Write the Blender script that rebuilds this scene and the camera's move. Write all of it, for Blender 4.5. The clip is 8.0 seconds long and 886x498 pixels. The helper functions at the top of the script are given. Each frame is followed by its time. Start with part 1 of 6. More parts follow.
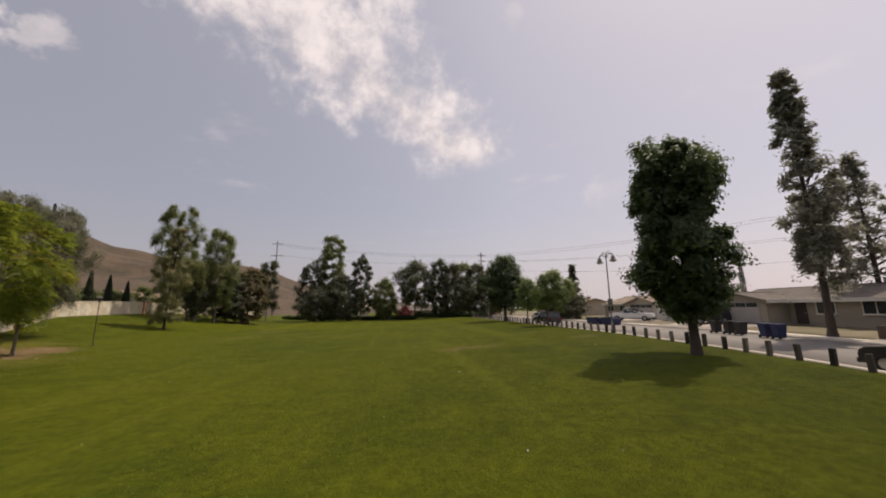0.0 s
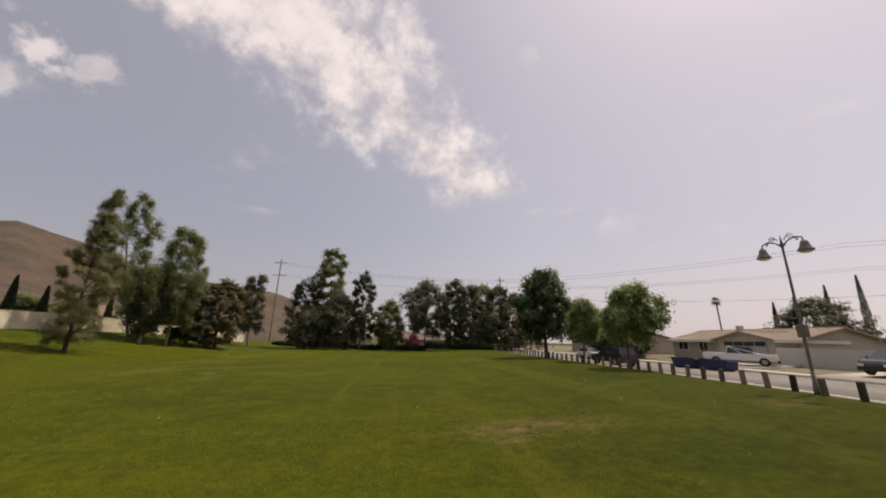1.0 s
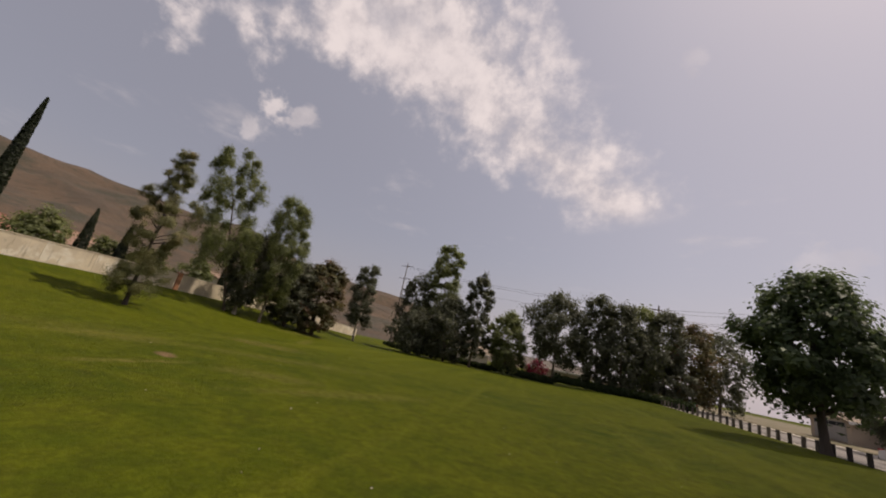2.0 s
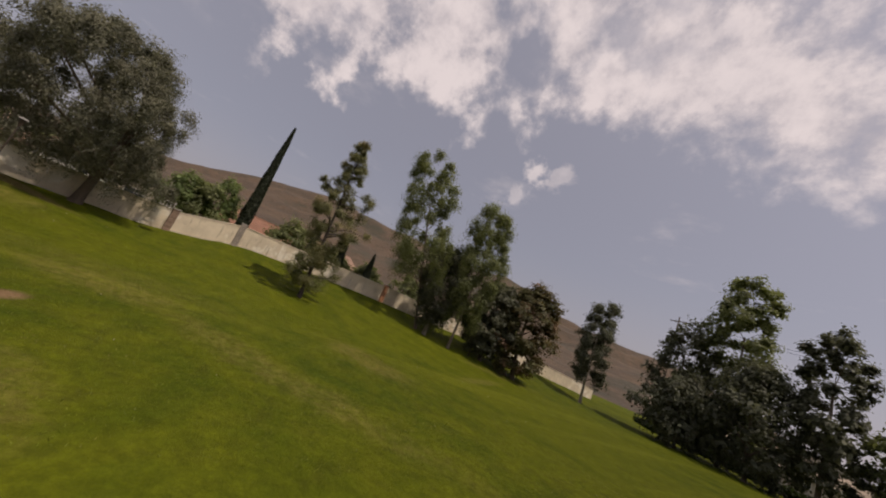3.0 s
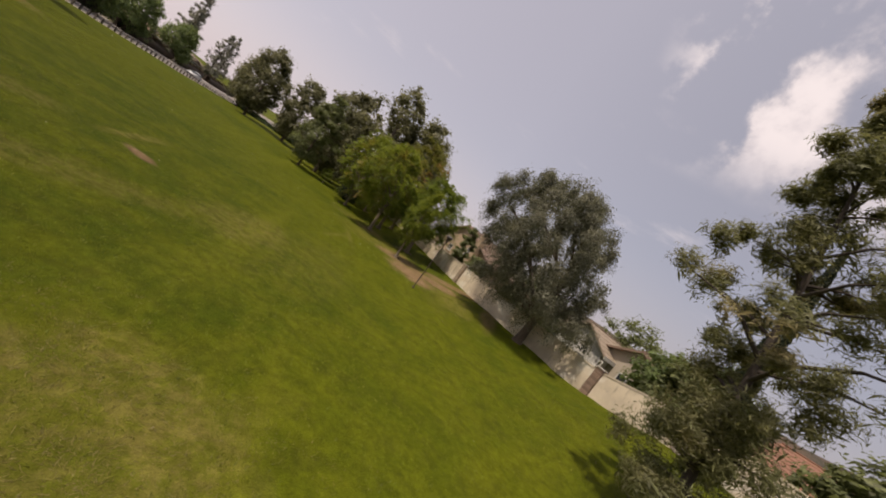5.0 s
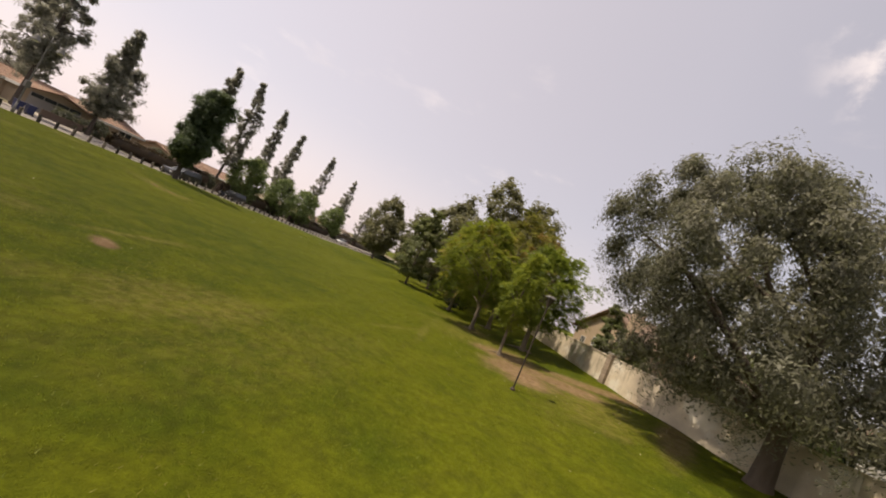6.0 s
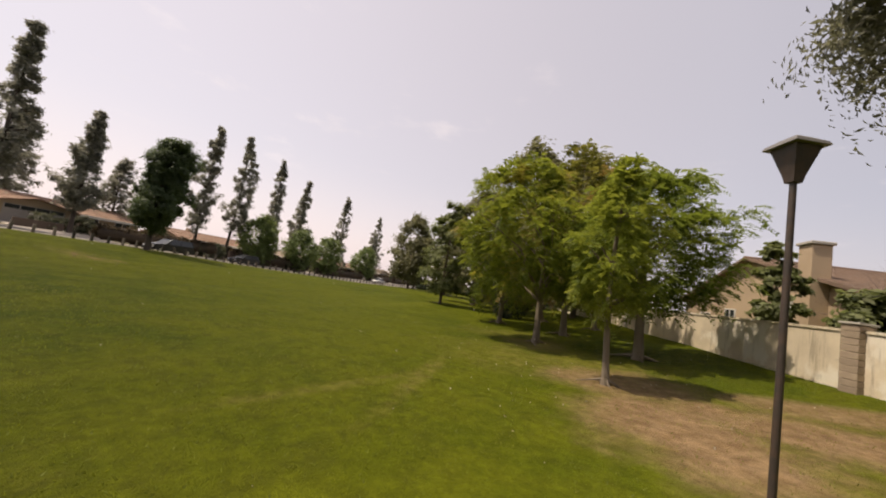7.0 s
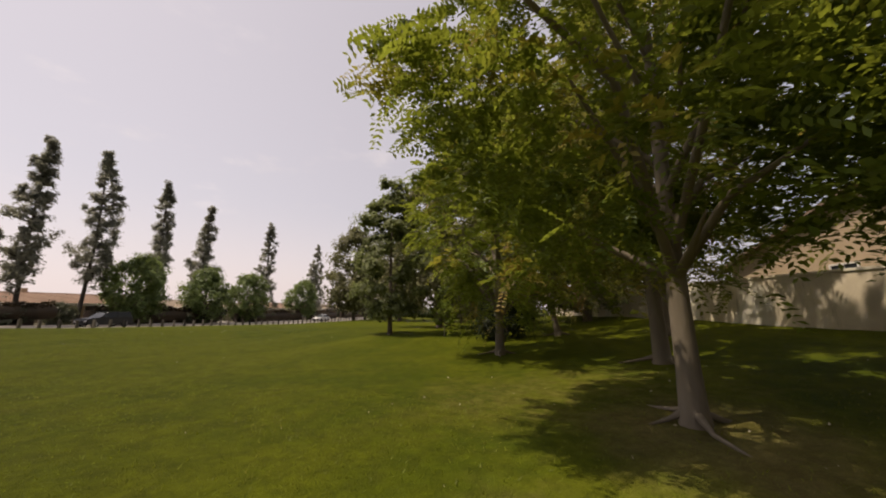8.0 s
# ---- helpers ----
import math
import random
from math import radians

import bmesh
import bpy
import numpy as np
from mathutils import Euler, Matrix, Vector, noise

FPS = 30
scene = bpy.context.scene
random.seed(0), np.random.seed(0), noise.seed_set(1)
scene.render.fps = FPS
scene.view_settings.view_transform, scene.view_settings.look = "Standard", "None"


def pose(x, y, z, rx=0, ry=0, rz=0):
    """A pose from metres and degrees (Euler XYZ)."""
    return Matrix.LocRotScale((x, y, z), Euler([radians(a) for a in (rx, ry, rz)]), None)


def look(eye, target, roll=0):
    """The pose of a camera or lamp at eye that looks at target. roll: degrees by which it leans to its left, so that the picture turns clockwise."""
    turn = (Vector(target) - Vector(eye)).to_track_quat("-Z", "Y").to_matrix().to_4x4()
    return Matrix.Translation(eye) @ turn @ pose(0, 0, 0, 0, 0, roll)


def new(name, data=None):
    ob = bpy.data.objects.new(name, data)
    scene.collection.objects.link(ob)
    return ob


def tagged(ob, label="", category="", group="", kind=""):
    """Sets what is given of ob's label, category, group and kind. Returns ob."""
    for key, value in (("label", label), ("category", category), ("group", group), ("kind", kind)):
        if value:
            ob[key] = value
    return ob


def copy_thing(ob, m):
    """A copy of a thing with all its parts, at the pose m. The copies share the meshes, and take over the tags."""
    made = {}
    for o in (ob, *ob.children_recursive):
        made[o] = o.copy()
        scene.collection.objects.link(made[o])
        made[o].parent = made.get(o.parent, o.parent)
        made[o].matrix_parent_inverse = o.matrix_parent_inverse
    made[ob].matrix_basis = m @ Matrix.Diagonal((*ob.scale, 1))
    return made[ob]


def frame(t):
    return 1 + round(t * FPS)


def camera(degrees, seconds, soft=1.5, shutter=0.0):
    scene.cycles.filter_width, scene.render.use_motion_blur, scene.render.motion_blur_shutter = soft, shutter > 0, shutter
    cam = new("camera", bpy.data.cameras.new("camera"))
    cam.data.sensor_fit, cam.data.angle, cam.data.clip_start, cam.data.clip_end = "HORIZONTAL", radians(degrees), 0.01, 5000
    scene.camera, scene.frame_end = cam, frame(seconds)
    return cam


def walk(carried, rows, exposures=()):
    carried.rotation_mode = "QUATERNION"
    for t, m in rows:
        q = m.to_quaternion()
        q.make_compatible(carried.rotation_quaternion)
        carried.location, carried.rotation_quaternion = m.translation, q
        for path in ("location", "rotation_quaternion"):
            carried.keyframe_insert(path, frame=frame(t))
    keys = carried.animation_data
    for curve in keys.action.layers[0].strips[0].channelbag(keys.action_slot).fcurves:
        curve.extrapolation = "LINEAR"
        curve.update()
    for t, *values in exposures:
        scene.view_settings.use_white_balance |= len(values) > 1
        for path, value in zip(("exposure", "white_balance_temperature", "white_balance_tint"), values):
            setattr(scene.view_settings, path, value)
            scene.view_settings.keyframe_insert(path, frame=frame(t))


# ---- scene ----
# ---------------------------------------------------------------- camera
cam = camera(105.0, 8.0, soft=1.95)
PATH = [
    (0.0, -9.66, 5.09, 2.93, 99.96, 0.53, -8.63),
    (0.3, -9.33, 9.14, 2.86, 100.66, -0.19, -7.95),
    (0.5, -9.21, 11.77, 2.79, 101.80, -0.47, -7.64),
    (1.0, -8.52, 18.77, 2.59, 104.98, -1.48, -6.85),
    (1.2, -8.26, 21.58, 2.51, 105.32, -2.48, -6.38),
    (2.3, -8.37, 38.07, 2.25, 106.42, -14.86, 24.08),
    (2.5, -8.85, 40.84, 2.35, 105.87, -16.90, 32.15),
    (3.0, -10.65, 47.54, 2.82, 102.68, -22.14, 54.42),
    (3.5, -13.55, 53.18, 3.36, 97.98, -26.76, 80.85),
    (4.0, -17.76, 57.08, 3.72, 95.07, -30.77, 107.48),
    (4.5, -22.63, 59.19, 3.97, 91.70, -34.16, 135.13),
    (5.0, -27.04, 58.80, 3.93, 87.79, -36.48, 161.87),
    (5.2, -28.28, 58.09, 3.81, 86.95, -35.36, 169.89),
    (6.3, -32.46, 50.08, 2.87, 96.14, -19.85, 193.44),
    (6.5, -32.52, 48.09, 2.62, 96.44, -15.42, 194.41),
    (7.0, -32.11, 42.49, 2.22, 95.58, -9.47, 198.26),
    (7.2, -31.79, 40.26, 2.03, 97.51, -7.57, 198.17),
    (7.5, -30.94, 36.79, 1.85, 99.68, -5.94, 196.43),
    (8.0, -29.16, 30.80, 1.65, 100.00, -0.04, 191.67),
]
walk(cam, [(t, pose(x, y, z, rx, ry, rz)) for t, x, y, z, rx, ry, rz in PATH],
     exposures=[(0.0, 0.05, 6900, 14), (1.2, 0.05, 7000, 14), (2.5, -0.24, 6900, 17), (3.4, -0.22, 6850, 17), (4.0, -0.08, 6800, 17), (5.0, 0.08, 6900, 16), (6.3, 0.46, 7200, 14), (7.2, 0.42, 7200, 14), (8.0, 0.24, 7200, 14)])

# ---------------------------------------------------------------- world, sun
SUN_EL, SUN_AZ = radians(64), radians(69)
sun = new("sun", bpy.data.lights.new("sun", "SUN"))
sun.data.energy, sun.data.angle, sun.data.color = 3.5, radians(0.8), (1.0, 0.91, 0.77)
sun.matrix_world = look((0, 0, 60), (-60 * math.sin(SUN_AZ), -60 * math.cos(SUN_AZ), 60 - 60 * math.tan(SUN_EL)))


class Nodes:
    """Short hand for building a node tree."""

    def __init__(self, tree):
        self.tree = tree
        self.tree.nodes.clear()

    def add(self, kind, **inputs):
        n = self.tree.nodes.new(kind)
        for k, v in inputs.items():
            self.put(n, k, v)
        return n

    def put(self, n, key, v):
        sock = n.inputs[int(key[1:])] if key[0] == "i" and key[1:].isdigit() else n.inputs[key.replace("_", " ")]
        if hasattr(v, "is_output"):
            self.tree.links.new(v, sock)
        else:
            sock.default_value = v

    def math(self, op, a, b=0.0, c=0.0):
        n = self.tree.nodes.new("ShaderNodeMath")
        n.operation = op
        for i, v in enumerate((a, b, c)):
            self.put(n, f"i{i}", v)
        return n.outputs[0]

    def mix(self, f, a, b, blend="MIX"):
        n = self.tree.nodes.new("ShaderNodeMix")
        n.data_type, n.blend_type = "RGBA", blend
        for i, v in ((0, f), (6, a), (7, b)):
            v = (*v, 1.0) if isinstance(v, tuple) and len(v) == 3 else v
            self.put(n, f"i{i}", v)
        return n.outputs[2]

    def ramp(self, v, lo, hi):
        n = self.tree.nodes.new("ShaderNodeMapRange")
        n.interpolation_type = "SMOOTHSTEP"
        for i, w in enumerate((v, lo, hi, 0.0, 1.0)):
            self.put(n, f"i{i}", w)
        return n.outputs[0]

    def noise(self, vec, scale, detail=4.0, rough=0.55):
        n = self.add("ShaderNodeTexNoise", Scale=scale, Detail=detail, Roughness=rough)
        if vec is not None:
            self.put(n, "Vector", vec)
        return n.outputs[0]


world = bpy.data.worlds.new("hazy_sky")
scene.world = world
world.use_nodes = True
N = Nodes(world.node_tree)
sky = N.add("ShaderNodeTexSky")
sky.sky_type, sky.sun_disc = "NISHITA", False
sky.sun_elevation, sky.sun_rotation = SUN_EL, SUN_AZ
sky.altitude, sky.air_density, sky.dust_density, sky.ozone_density = 200, 1.0, 3.0, 1.5
where = N.add("ShaderNodeTexCoord").outputs["Generated"]
sep = N.add("ShaderNodeSeparateXYZ", Vector=where)
up = N.math("MAXIMUM", sep.outputs[2], 0.03)
u, v = N.math("DIVIDE", sep.outputs[0], up), N.math("DIVIDE", sep.outputs[1], up)
plane = N.add("ShaderNodeCombineXYZ", X=u, Y=v).outputs[0]
# the bank of cloud runs from the north-east to the west
along = N.math("ADD", N.math("MULTIPLY", N.math("SUBTRACT", u, -0.20), -0.66), N.math("MULTIPLY", N.math("SUBTRACT", v, 1.25), -0.75))
across = N.math("ADD", N.math("MULTIPLY", N.math("SUBTRACT", u, -0.20), -0.75), N.math("MULTIPLY", N.math("SUBTRACT", v, 1.25), 0.66))
west = N.math("MAXIMUM", along, 0.0)
bend = N.math("SUBTRACT", N.math("SUBTRACT", across, 0.04), N.math("MULTIPLY", west, -0.155))
puff = N.noise(where, 6.5, 9.0, 0.56)
fine = N.noise(where, 21.0, 6.0, 0.6)
width = N.math("ADD", N.math("MULTIPLY", west, 0.205), 0.36)
body_ = N.math("SUBTRACT", width, N.math("ABSOLUTE", bend))
body_ = N.math("ADD", body_, N.math("MULTIPLY", N.math("SUBTRACT", puff, 0.5), N.math("ADD", N.math("MULTIPLY", west, 0.95), 1.0)))
body_ = N.math("ADD", body_, N.math("MULTIPLY", N.math("SUBTRACT", fine, 0.5), 0.5))
cloud = N.ramp(body_, -0.04, 0.40)
cloud = N.math("MULTIPLY", cloud, N.math("MULTIPLY", N.ramp(along, -1.40, -1.0), N.ramp(along, 2.85, 2.2)))
wisps = N.math("MULTIPLY", N.ramp(N.noise(plane, 1.3, 7.0, 0.6), 0.56, 0.75), 0.35)
cloud = N.math("MULTIPLY", cloud, N.ramp(across, -1.28, -1.02))
# blue breaks in the western part of the bank
breaks = N.ramp(N.noise(where, 6.0, 6.0, 0.55), 0.36, 0.54)
cloud = N.math("MULTIPLY", cloud, N.math("SUBTRACT", 1.0, N.math("MULTIPLY", N.math("SUBTRACT", 1.0, breaks), N.ramp(along, 0.2, 1.0))))
cloud = N.math("MAXIMUM", cloud, wisps)
# a few small puffs beside the bank
PUFFS = [(-0.658, 0.576, 0.485, 0.05, 0.8), (-0.613, 0.623, 0.486, 0.045, 0.6), (-0.698, 0.581, 0.418, 0.04, 0.5), (0.276, 0.664, 0.695, 0.03, 0.25), (0.542, 0.784, 0.303, 0.06, 0.3)]
for cx, cy, cz, reach, full in PUFFS:
    near_ = N.add("ShaderNodeVectorMath", i0=where, i1=(cx, cy, cz))
    near_.operation = "DISTANCE"
    lump_ = N.math("ADD", N.math("DIVIDE", near_.outputs[1], reach), N.math("MULTIPLY", N.math("SUBTRACT", N.math("ADD", N.math("MULTIPLY", fine, 0.5), N.math("MULTIPLY", N.noise(where, 12.0, 6.0, 0.6), 0.5)), 0.5), 5.0))
    cloud = N.math("MAXIMUM", cloud, N.math("MULTIPLY", N.ramp(lump_, 1.05, 0.35), full))
cloud = N.math("MULTIPLY", cloud, N.ramp(sep.outputs[2], 0.12, 0.36))
# haze: brighter towards the sun's side of the sky
side = N.math("ADD", N.math("MULTIPLY", sep.outputs[0], 0.94), N.math("MULTIPLY", sep.outputs[1], -0.34))
glow = N.math("ADD", N.math("ADD", N.math("MULTIPLY", side, 0.25), N.math("MULTIPLY", N.math("MULTIPLY", side, side), 0.07)), 0.555)
glow = N.math("SUBTRACT", glow, N.math("MULTIPLY", N.math("MAXIMUM", side, 0.0), 0.17))
haze_tint = N.mix(N.ramp(side, -0.5, 0.6), (0.945, 0.948, 1.070), (1.0, 0.955, 1.035))
haze = N.mix(1.0, N.add("ShaderNodeCombineXYZ", X=glow, Y=glow, Z=glow).outputs[0], haze_tint, "MULTIPLY")
tone = N.mix(0.66, N.mix(1.0, sky.outputs[0], (0.125, 0.118, 0.115), "MULTIPLY"), haze)
low = N.ramp(sep.outputs[2], 0.30, 0.0)
tone = N.mix(N.math("MULTIPLY", low, 0.55), tone, N.mix(1.0, haze, (1.13, 1.04, 1.0), "MULTIPLY"))
thick = N.ramp(N.math("ADD", N.math("MULTIPLY", puff, 0.6), N.math("MULTIPLY", fine, 0.4)), 0.38, 0.62)
tone = N.mix(N.math("MULTIPLY", cloud, 0.9), tone, N.mix(thick, (0.62, 0.585, 0.61), (0.90, 0.835, 0.83)))
back = N.add("ShaderNodeBackground", Color=tone, Strength=1.0)
N.tree.links.new(back.outputs[0], N.add("ShaderNodeOutputWorld").inputs[0])

# ---------------------------------------------------------------- materials


def material(name, base, second=None, scale=3.0, rough=0.8, bump=0.2, bump_scale=None, amount=0.6, metal=0.0, spread=0.0, island=0.0, third=None, third_scale=0.3, stretch=None):
    """Two colours by noise, a third in large patches, grain as bump; spread: variation from object to object."""
    m = bpy.data.materials.new(name)
    m.use_nodes = True
    n = Nodes(m.node_tree)
    pos = n.add("ShaderNodeTexCoord").outputs["Object"]
    if spread:
        far_off = n.math("MULTIPLY", n.add("ShaderNodeObjectInfo").outputs["Random"], 60.0)
        pos = n.add("ShaderNodeVectorMath", i0=pos, i1=n.add("ShaderNodeCombineXYZ", X=far_off, Y=far_off, Z=far_off).outputs[0]).outputs[0]
    if stretch:
        pos = n.add("ShaderNodeMapping", Vector=pos, Scale=stretch).outputs[0]
    second = second or tuple(c * 0.7 for c in base)
    col = n.mix(n.math("MULTIPLY", n.ramp(n.noise(pos, scale, 6.0), 0.35, 0.65), amount), base, second)
    if third:
        col = n.mix(n.ramp(n.noise(pos, third_scale, 5.0), 0.48, 0.68), col, third)
    if spread or island:
        rnd = n.add("ShaderNodeObjectInfo").outputs["Random"] if spread else n.add("ShaderNodeNewGeometry").outputs["Random Per Island"]
        k = spread or island
        lift = n.math("ADD", n.math("MULTIPLY", rnd, 2 * k), 1 - k)
        hsv = n.add("ShaderNodeHueSaturation", Color=col, Value=lift)
        col = hsv.outputs[0]
    bs = n.add("ShaderNodeBsdfPrincipled", Base_Color=col, Roughness=rough, Metallic=metal)
    if bump:
        h = n.noise(pos, bump_scale or scale * 6, 5.0, 0.65)
        bs_n = n.add("ShaderNodeBump", Strength=bump, Distance=0.03, Height=h).outputs[0]
        n.put(bs, "Normal", bs_n)
    n.tree.links.new(bs.outputs[0], n.add("ShaderNodeOutputMaterial").inputs[0])
    return m


def leaf_material(name, base, other, through_col, tip=None, rough=0.55):
    """Foliage: colour from leaf to leaf, some light through the blade."""
    m = bpy.data.materials.new(name)
    m.use_nodes = True
    n = Nodes(m.node_tree)
    rnd = n.add("ShaderNodeNewGeometry").outputs["Random Per Island"]
    pos = n.add("ShaderNodeTexCoord").outputs["Object"]
    patch = n.ramp(n.noise(pos, 0.7, 3.0), 0.4, 0.62)
    col = n.mix(patch, base, other)
    if tip:
        col = n.mix(n.math("MULTIPLY", n.ramp(n.noise(pos, 0.45, 2.0), 0.55, 0.68), 0.8), col, tip)
    col = n.add("ShaderNodeHueSaturation", Color=col, Value=n.math("ADD", n.math("MULTIPLY", rnd, 0.9), 0.55)).outputs[0]
    bs = n.add("ShaderNodeBsdfPrincipled", Base_Color=col, Roughness=rough, Specular_IOR_Level=0.35)
    tr = n.add("ShaderNodeBsdfTranslucent", Color=n.mix(0.5, col, through_col))
    mx = n.add("ShaderNodeMixShader", Fac=0.43)
    n.put(mx, "i1", bs.outputs[0])
    n.put(mx, "i2", tr.outputs[0])
    n.tree.links.new(mx.outputs[0], n.add("ShaderNodeOutputMaterial").inputs[0])
    return m


def grass_material():
    m = bpy.data.materials.new("lawn")
    m.use_nodes = True
    n = Nodes(m.node_tree)
    pos = n.add("ShaderNodeTexCoord").outputs["Object"]
    big = n.ramp(n.noise(pos, 0.07, 5.0, 0.6), 0.38, 0.66)
    mid = n.ramp(n.noise(pos, 0.55, 6.0, 0.65), 0.35, 0.68)
    grain = n.noise(pos, 9.0, 6.0, 0.75)
    fine_ = n.noise(pos, 45.0, 3.0, 0.7)
    tuft = n.noise(pos, 3.4, 5.0, 0.72)
    col = n.mix(big, (0.092, 0.109, 0.005), (0.054, 0.078, 0.005))
    col = n.mix(n.math("MULTIPLY", mid, 0.62), col, (0.128, 0.140, 0.008))
    worn = n.ramp(n.noise(pos, 1.5, 7.0, 0.7), 0.48, 0.66)
    col = n.mix(n.math("MULTIPLY", worn, 0.42), col, (0.060, 0.064, 0.008))
    # mown tracks that run down the field
    lane = n.add("ShaderNodeMapping", Vector=pos, Scale=(0.42, 0.018, 1.0), Rotation=(0, 0, radians(9))).outputs[0]
    col = n.mix(n.math("MULTIPLY", n.ramp(n.noise(lane, 1.0, 4.0, 0.6), 0.52, 0.7), 0.5), col, (0.150, 0.160, 0.014))
    # dry and bare places: the mound of the infield, the foot of the lamp, the flight of balls
    sep_ = n.add("ShaderNodeSeparateXYZ", Vector=pos)
    ragged = n.math("MULTIPLY", n.math("SUBTRACT", n.noise(pos, 0.45, 6.0, 0.7), 0.5), 2.6)

    def patch_at(x, y, rx, ry, turn=0.0):
        dx, dy = n.math("SUBTRACT", sep_.outputs[0], x), n.math("SUBTRACT", sep_.outputs[1], y)
        c, s = math.cos(radians(turn)), math.sin(radians(turn))
        a = n.math("DIVIDE", n.math("ADD", n.math("MULTIPLY", dx, c), n.math("MULTIPLY", dy, s)), rx)
        b = n.math("DIVIDE", n.math("SUBTRACT", n.math("MULTIPLY", dy, c), n.math("MULTIPLY", dx, s)), ry)
        d = n.math("SQRT", n.math("ADD", n.math("MULTIPLY", a, a), n.math("MULTIPLY", b, b)))
        return n.ramp(n.math("ADD", d, n.math("MULTIPLY", ragged, 0.8)), 1.5, 0.5)

    dry = None
    for spec in DRY:
        k = n.math("MULTIPLY", patch_at(*spec[:5]), spec[5])
        dry = k if dry is None else n.math("MAXIMUM", dry, k)
    dry = n.math("MULTIPLY", dry, n.math("ADD", n.math("MULTIPLY", n.ramp(n.noise(pos, 2.8, 6.0, 0.72), 0.42, 0.60), 1.0), 0.38))
    col = n.mix(dry, col, (0.215, 0.178, 0.052))
    bare = None
    for spec in BARE:
        k = n.math("MULTIPLY", patch_at(*spec[:5]), spec[5])
        bare = k if bare is None else n.math("MAXIMUM", bare, k)
    soil = n.mix(n.ramp(n.noise(pos, 2.3, 6.0, 0.7), 0.35, 0.7), (0.22, 0.138, 0.082), (0.32, 0.215, 0.135))
    col = n.mix(bare, col, soil)
    col = n.mix(0.66, col, n.mix(grain, (0.34, 0.34, 0.34), (1.5, 1.5, 1.45)), "MULTIPLY")
    col = n.mix(0.55, col, n.mix(n.ramp(tuft, 0.3, 0.7), (0.62, 0.60, 0.60), (1.32, 1.32, 1.27)), "MULTIPLY")
    col = n.mix(0.5, col, n.mix(fine_, (0.4, 0.4, 0.4), (1.55, 1.55, 1.5)), "MULTIPLY")
    bs = n.add("ShaderNodeBsdfPrincipled", Base_Color=col, Roughness=0.85)
    n.put(bs, "Normal", n.add("ShaderNodeBump", Strength=0.9, Distance=0.06, Height=n.math("ADD", grain, n.math("MULTIPLY", fine_, 0.7))).outputs[0])
    n.put(bs, "Specular_IOR_Level", 0.06)
    n.put(bs, "Diffuse_Roughness", 1.0)
    n.tree.links.new(bs.outputs[0], n.add("ShaderNodeOutputMaterial").inputs[0])
    return m


def wall_material():
    """Cream paint on block, chalky where it is fresh, with dark runs from the cap and grey blotches."""
    m = bpy.data.materials.new("weathered_cream_wall")
    m.use_nodes = True
    n = Nodes(m.node_tree)
    pos = n.add("ShaderNodeTexCoord").outputs["Object"]
    far_off = n.math("MULTIPLY", n.add("ShaderNodeObjectInfo").outputs["Random"], 60.0)
    pos = n.add("ShaderNodeVectorMath", i0=pos, i1=n.add("ShaderNodeCombineXYZ", X=far_off, Y=far_off).outputs[0]).outputs[0]
    col = n.mix(n.ramp(n.noise(pos, 0.8, 6.0, 0.6), 0.36, 0.64), (0.66, 0.57, 0.425), (0.55, 0.47, 0.35))
    col = n.mix(n.math("MULTIPLY", n.ramp(n.noise(pos, 0.45, 5.0, 0.6), 0.54, 0.62), 0.8), col, (0.74, 0.69, 0.58))
    runs = n.add("ShaderNodeMapping", Vector=pos, Scale=(2.6, 1.0, 0.35)).outputs[0]
    col = n.mix(n.math("MULTIPLY", n.ramp(n.noise(runs, 1.2, 5.0, 0.65), 0.55, 0.70), 0.62), col, (0.27, 0.225, 0.165))
    col = n.mix(n.math("MULTIPLY", n.ramp(n.noise(pos, 1.7, 6.0, 0.7), 0.60, 0.70), 0.5), col, (0.36, 0.32, 0.26))
    bs = n.add("ShaderNodeBsdfPrincipled", Base_Color=col, Roughness=0.9)
    n.put(bs, "Normal", n.add("ShaderNodeBump", Strength=0.3, Distance=0.03, Height=n.noise(pos, 18.0, 5.0, 0.65)).outputs[0])
    n.tree.links.new(bs.outputs[0], n.add("ShaderNodeOutputMaterial").inputs[0])
    return m


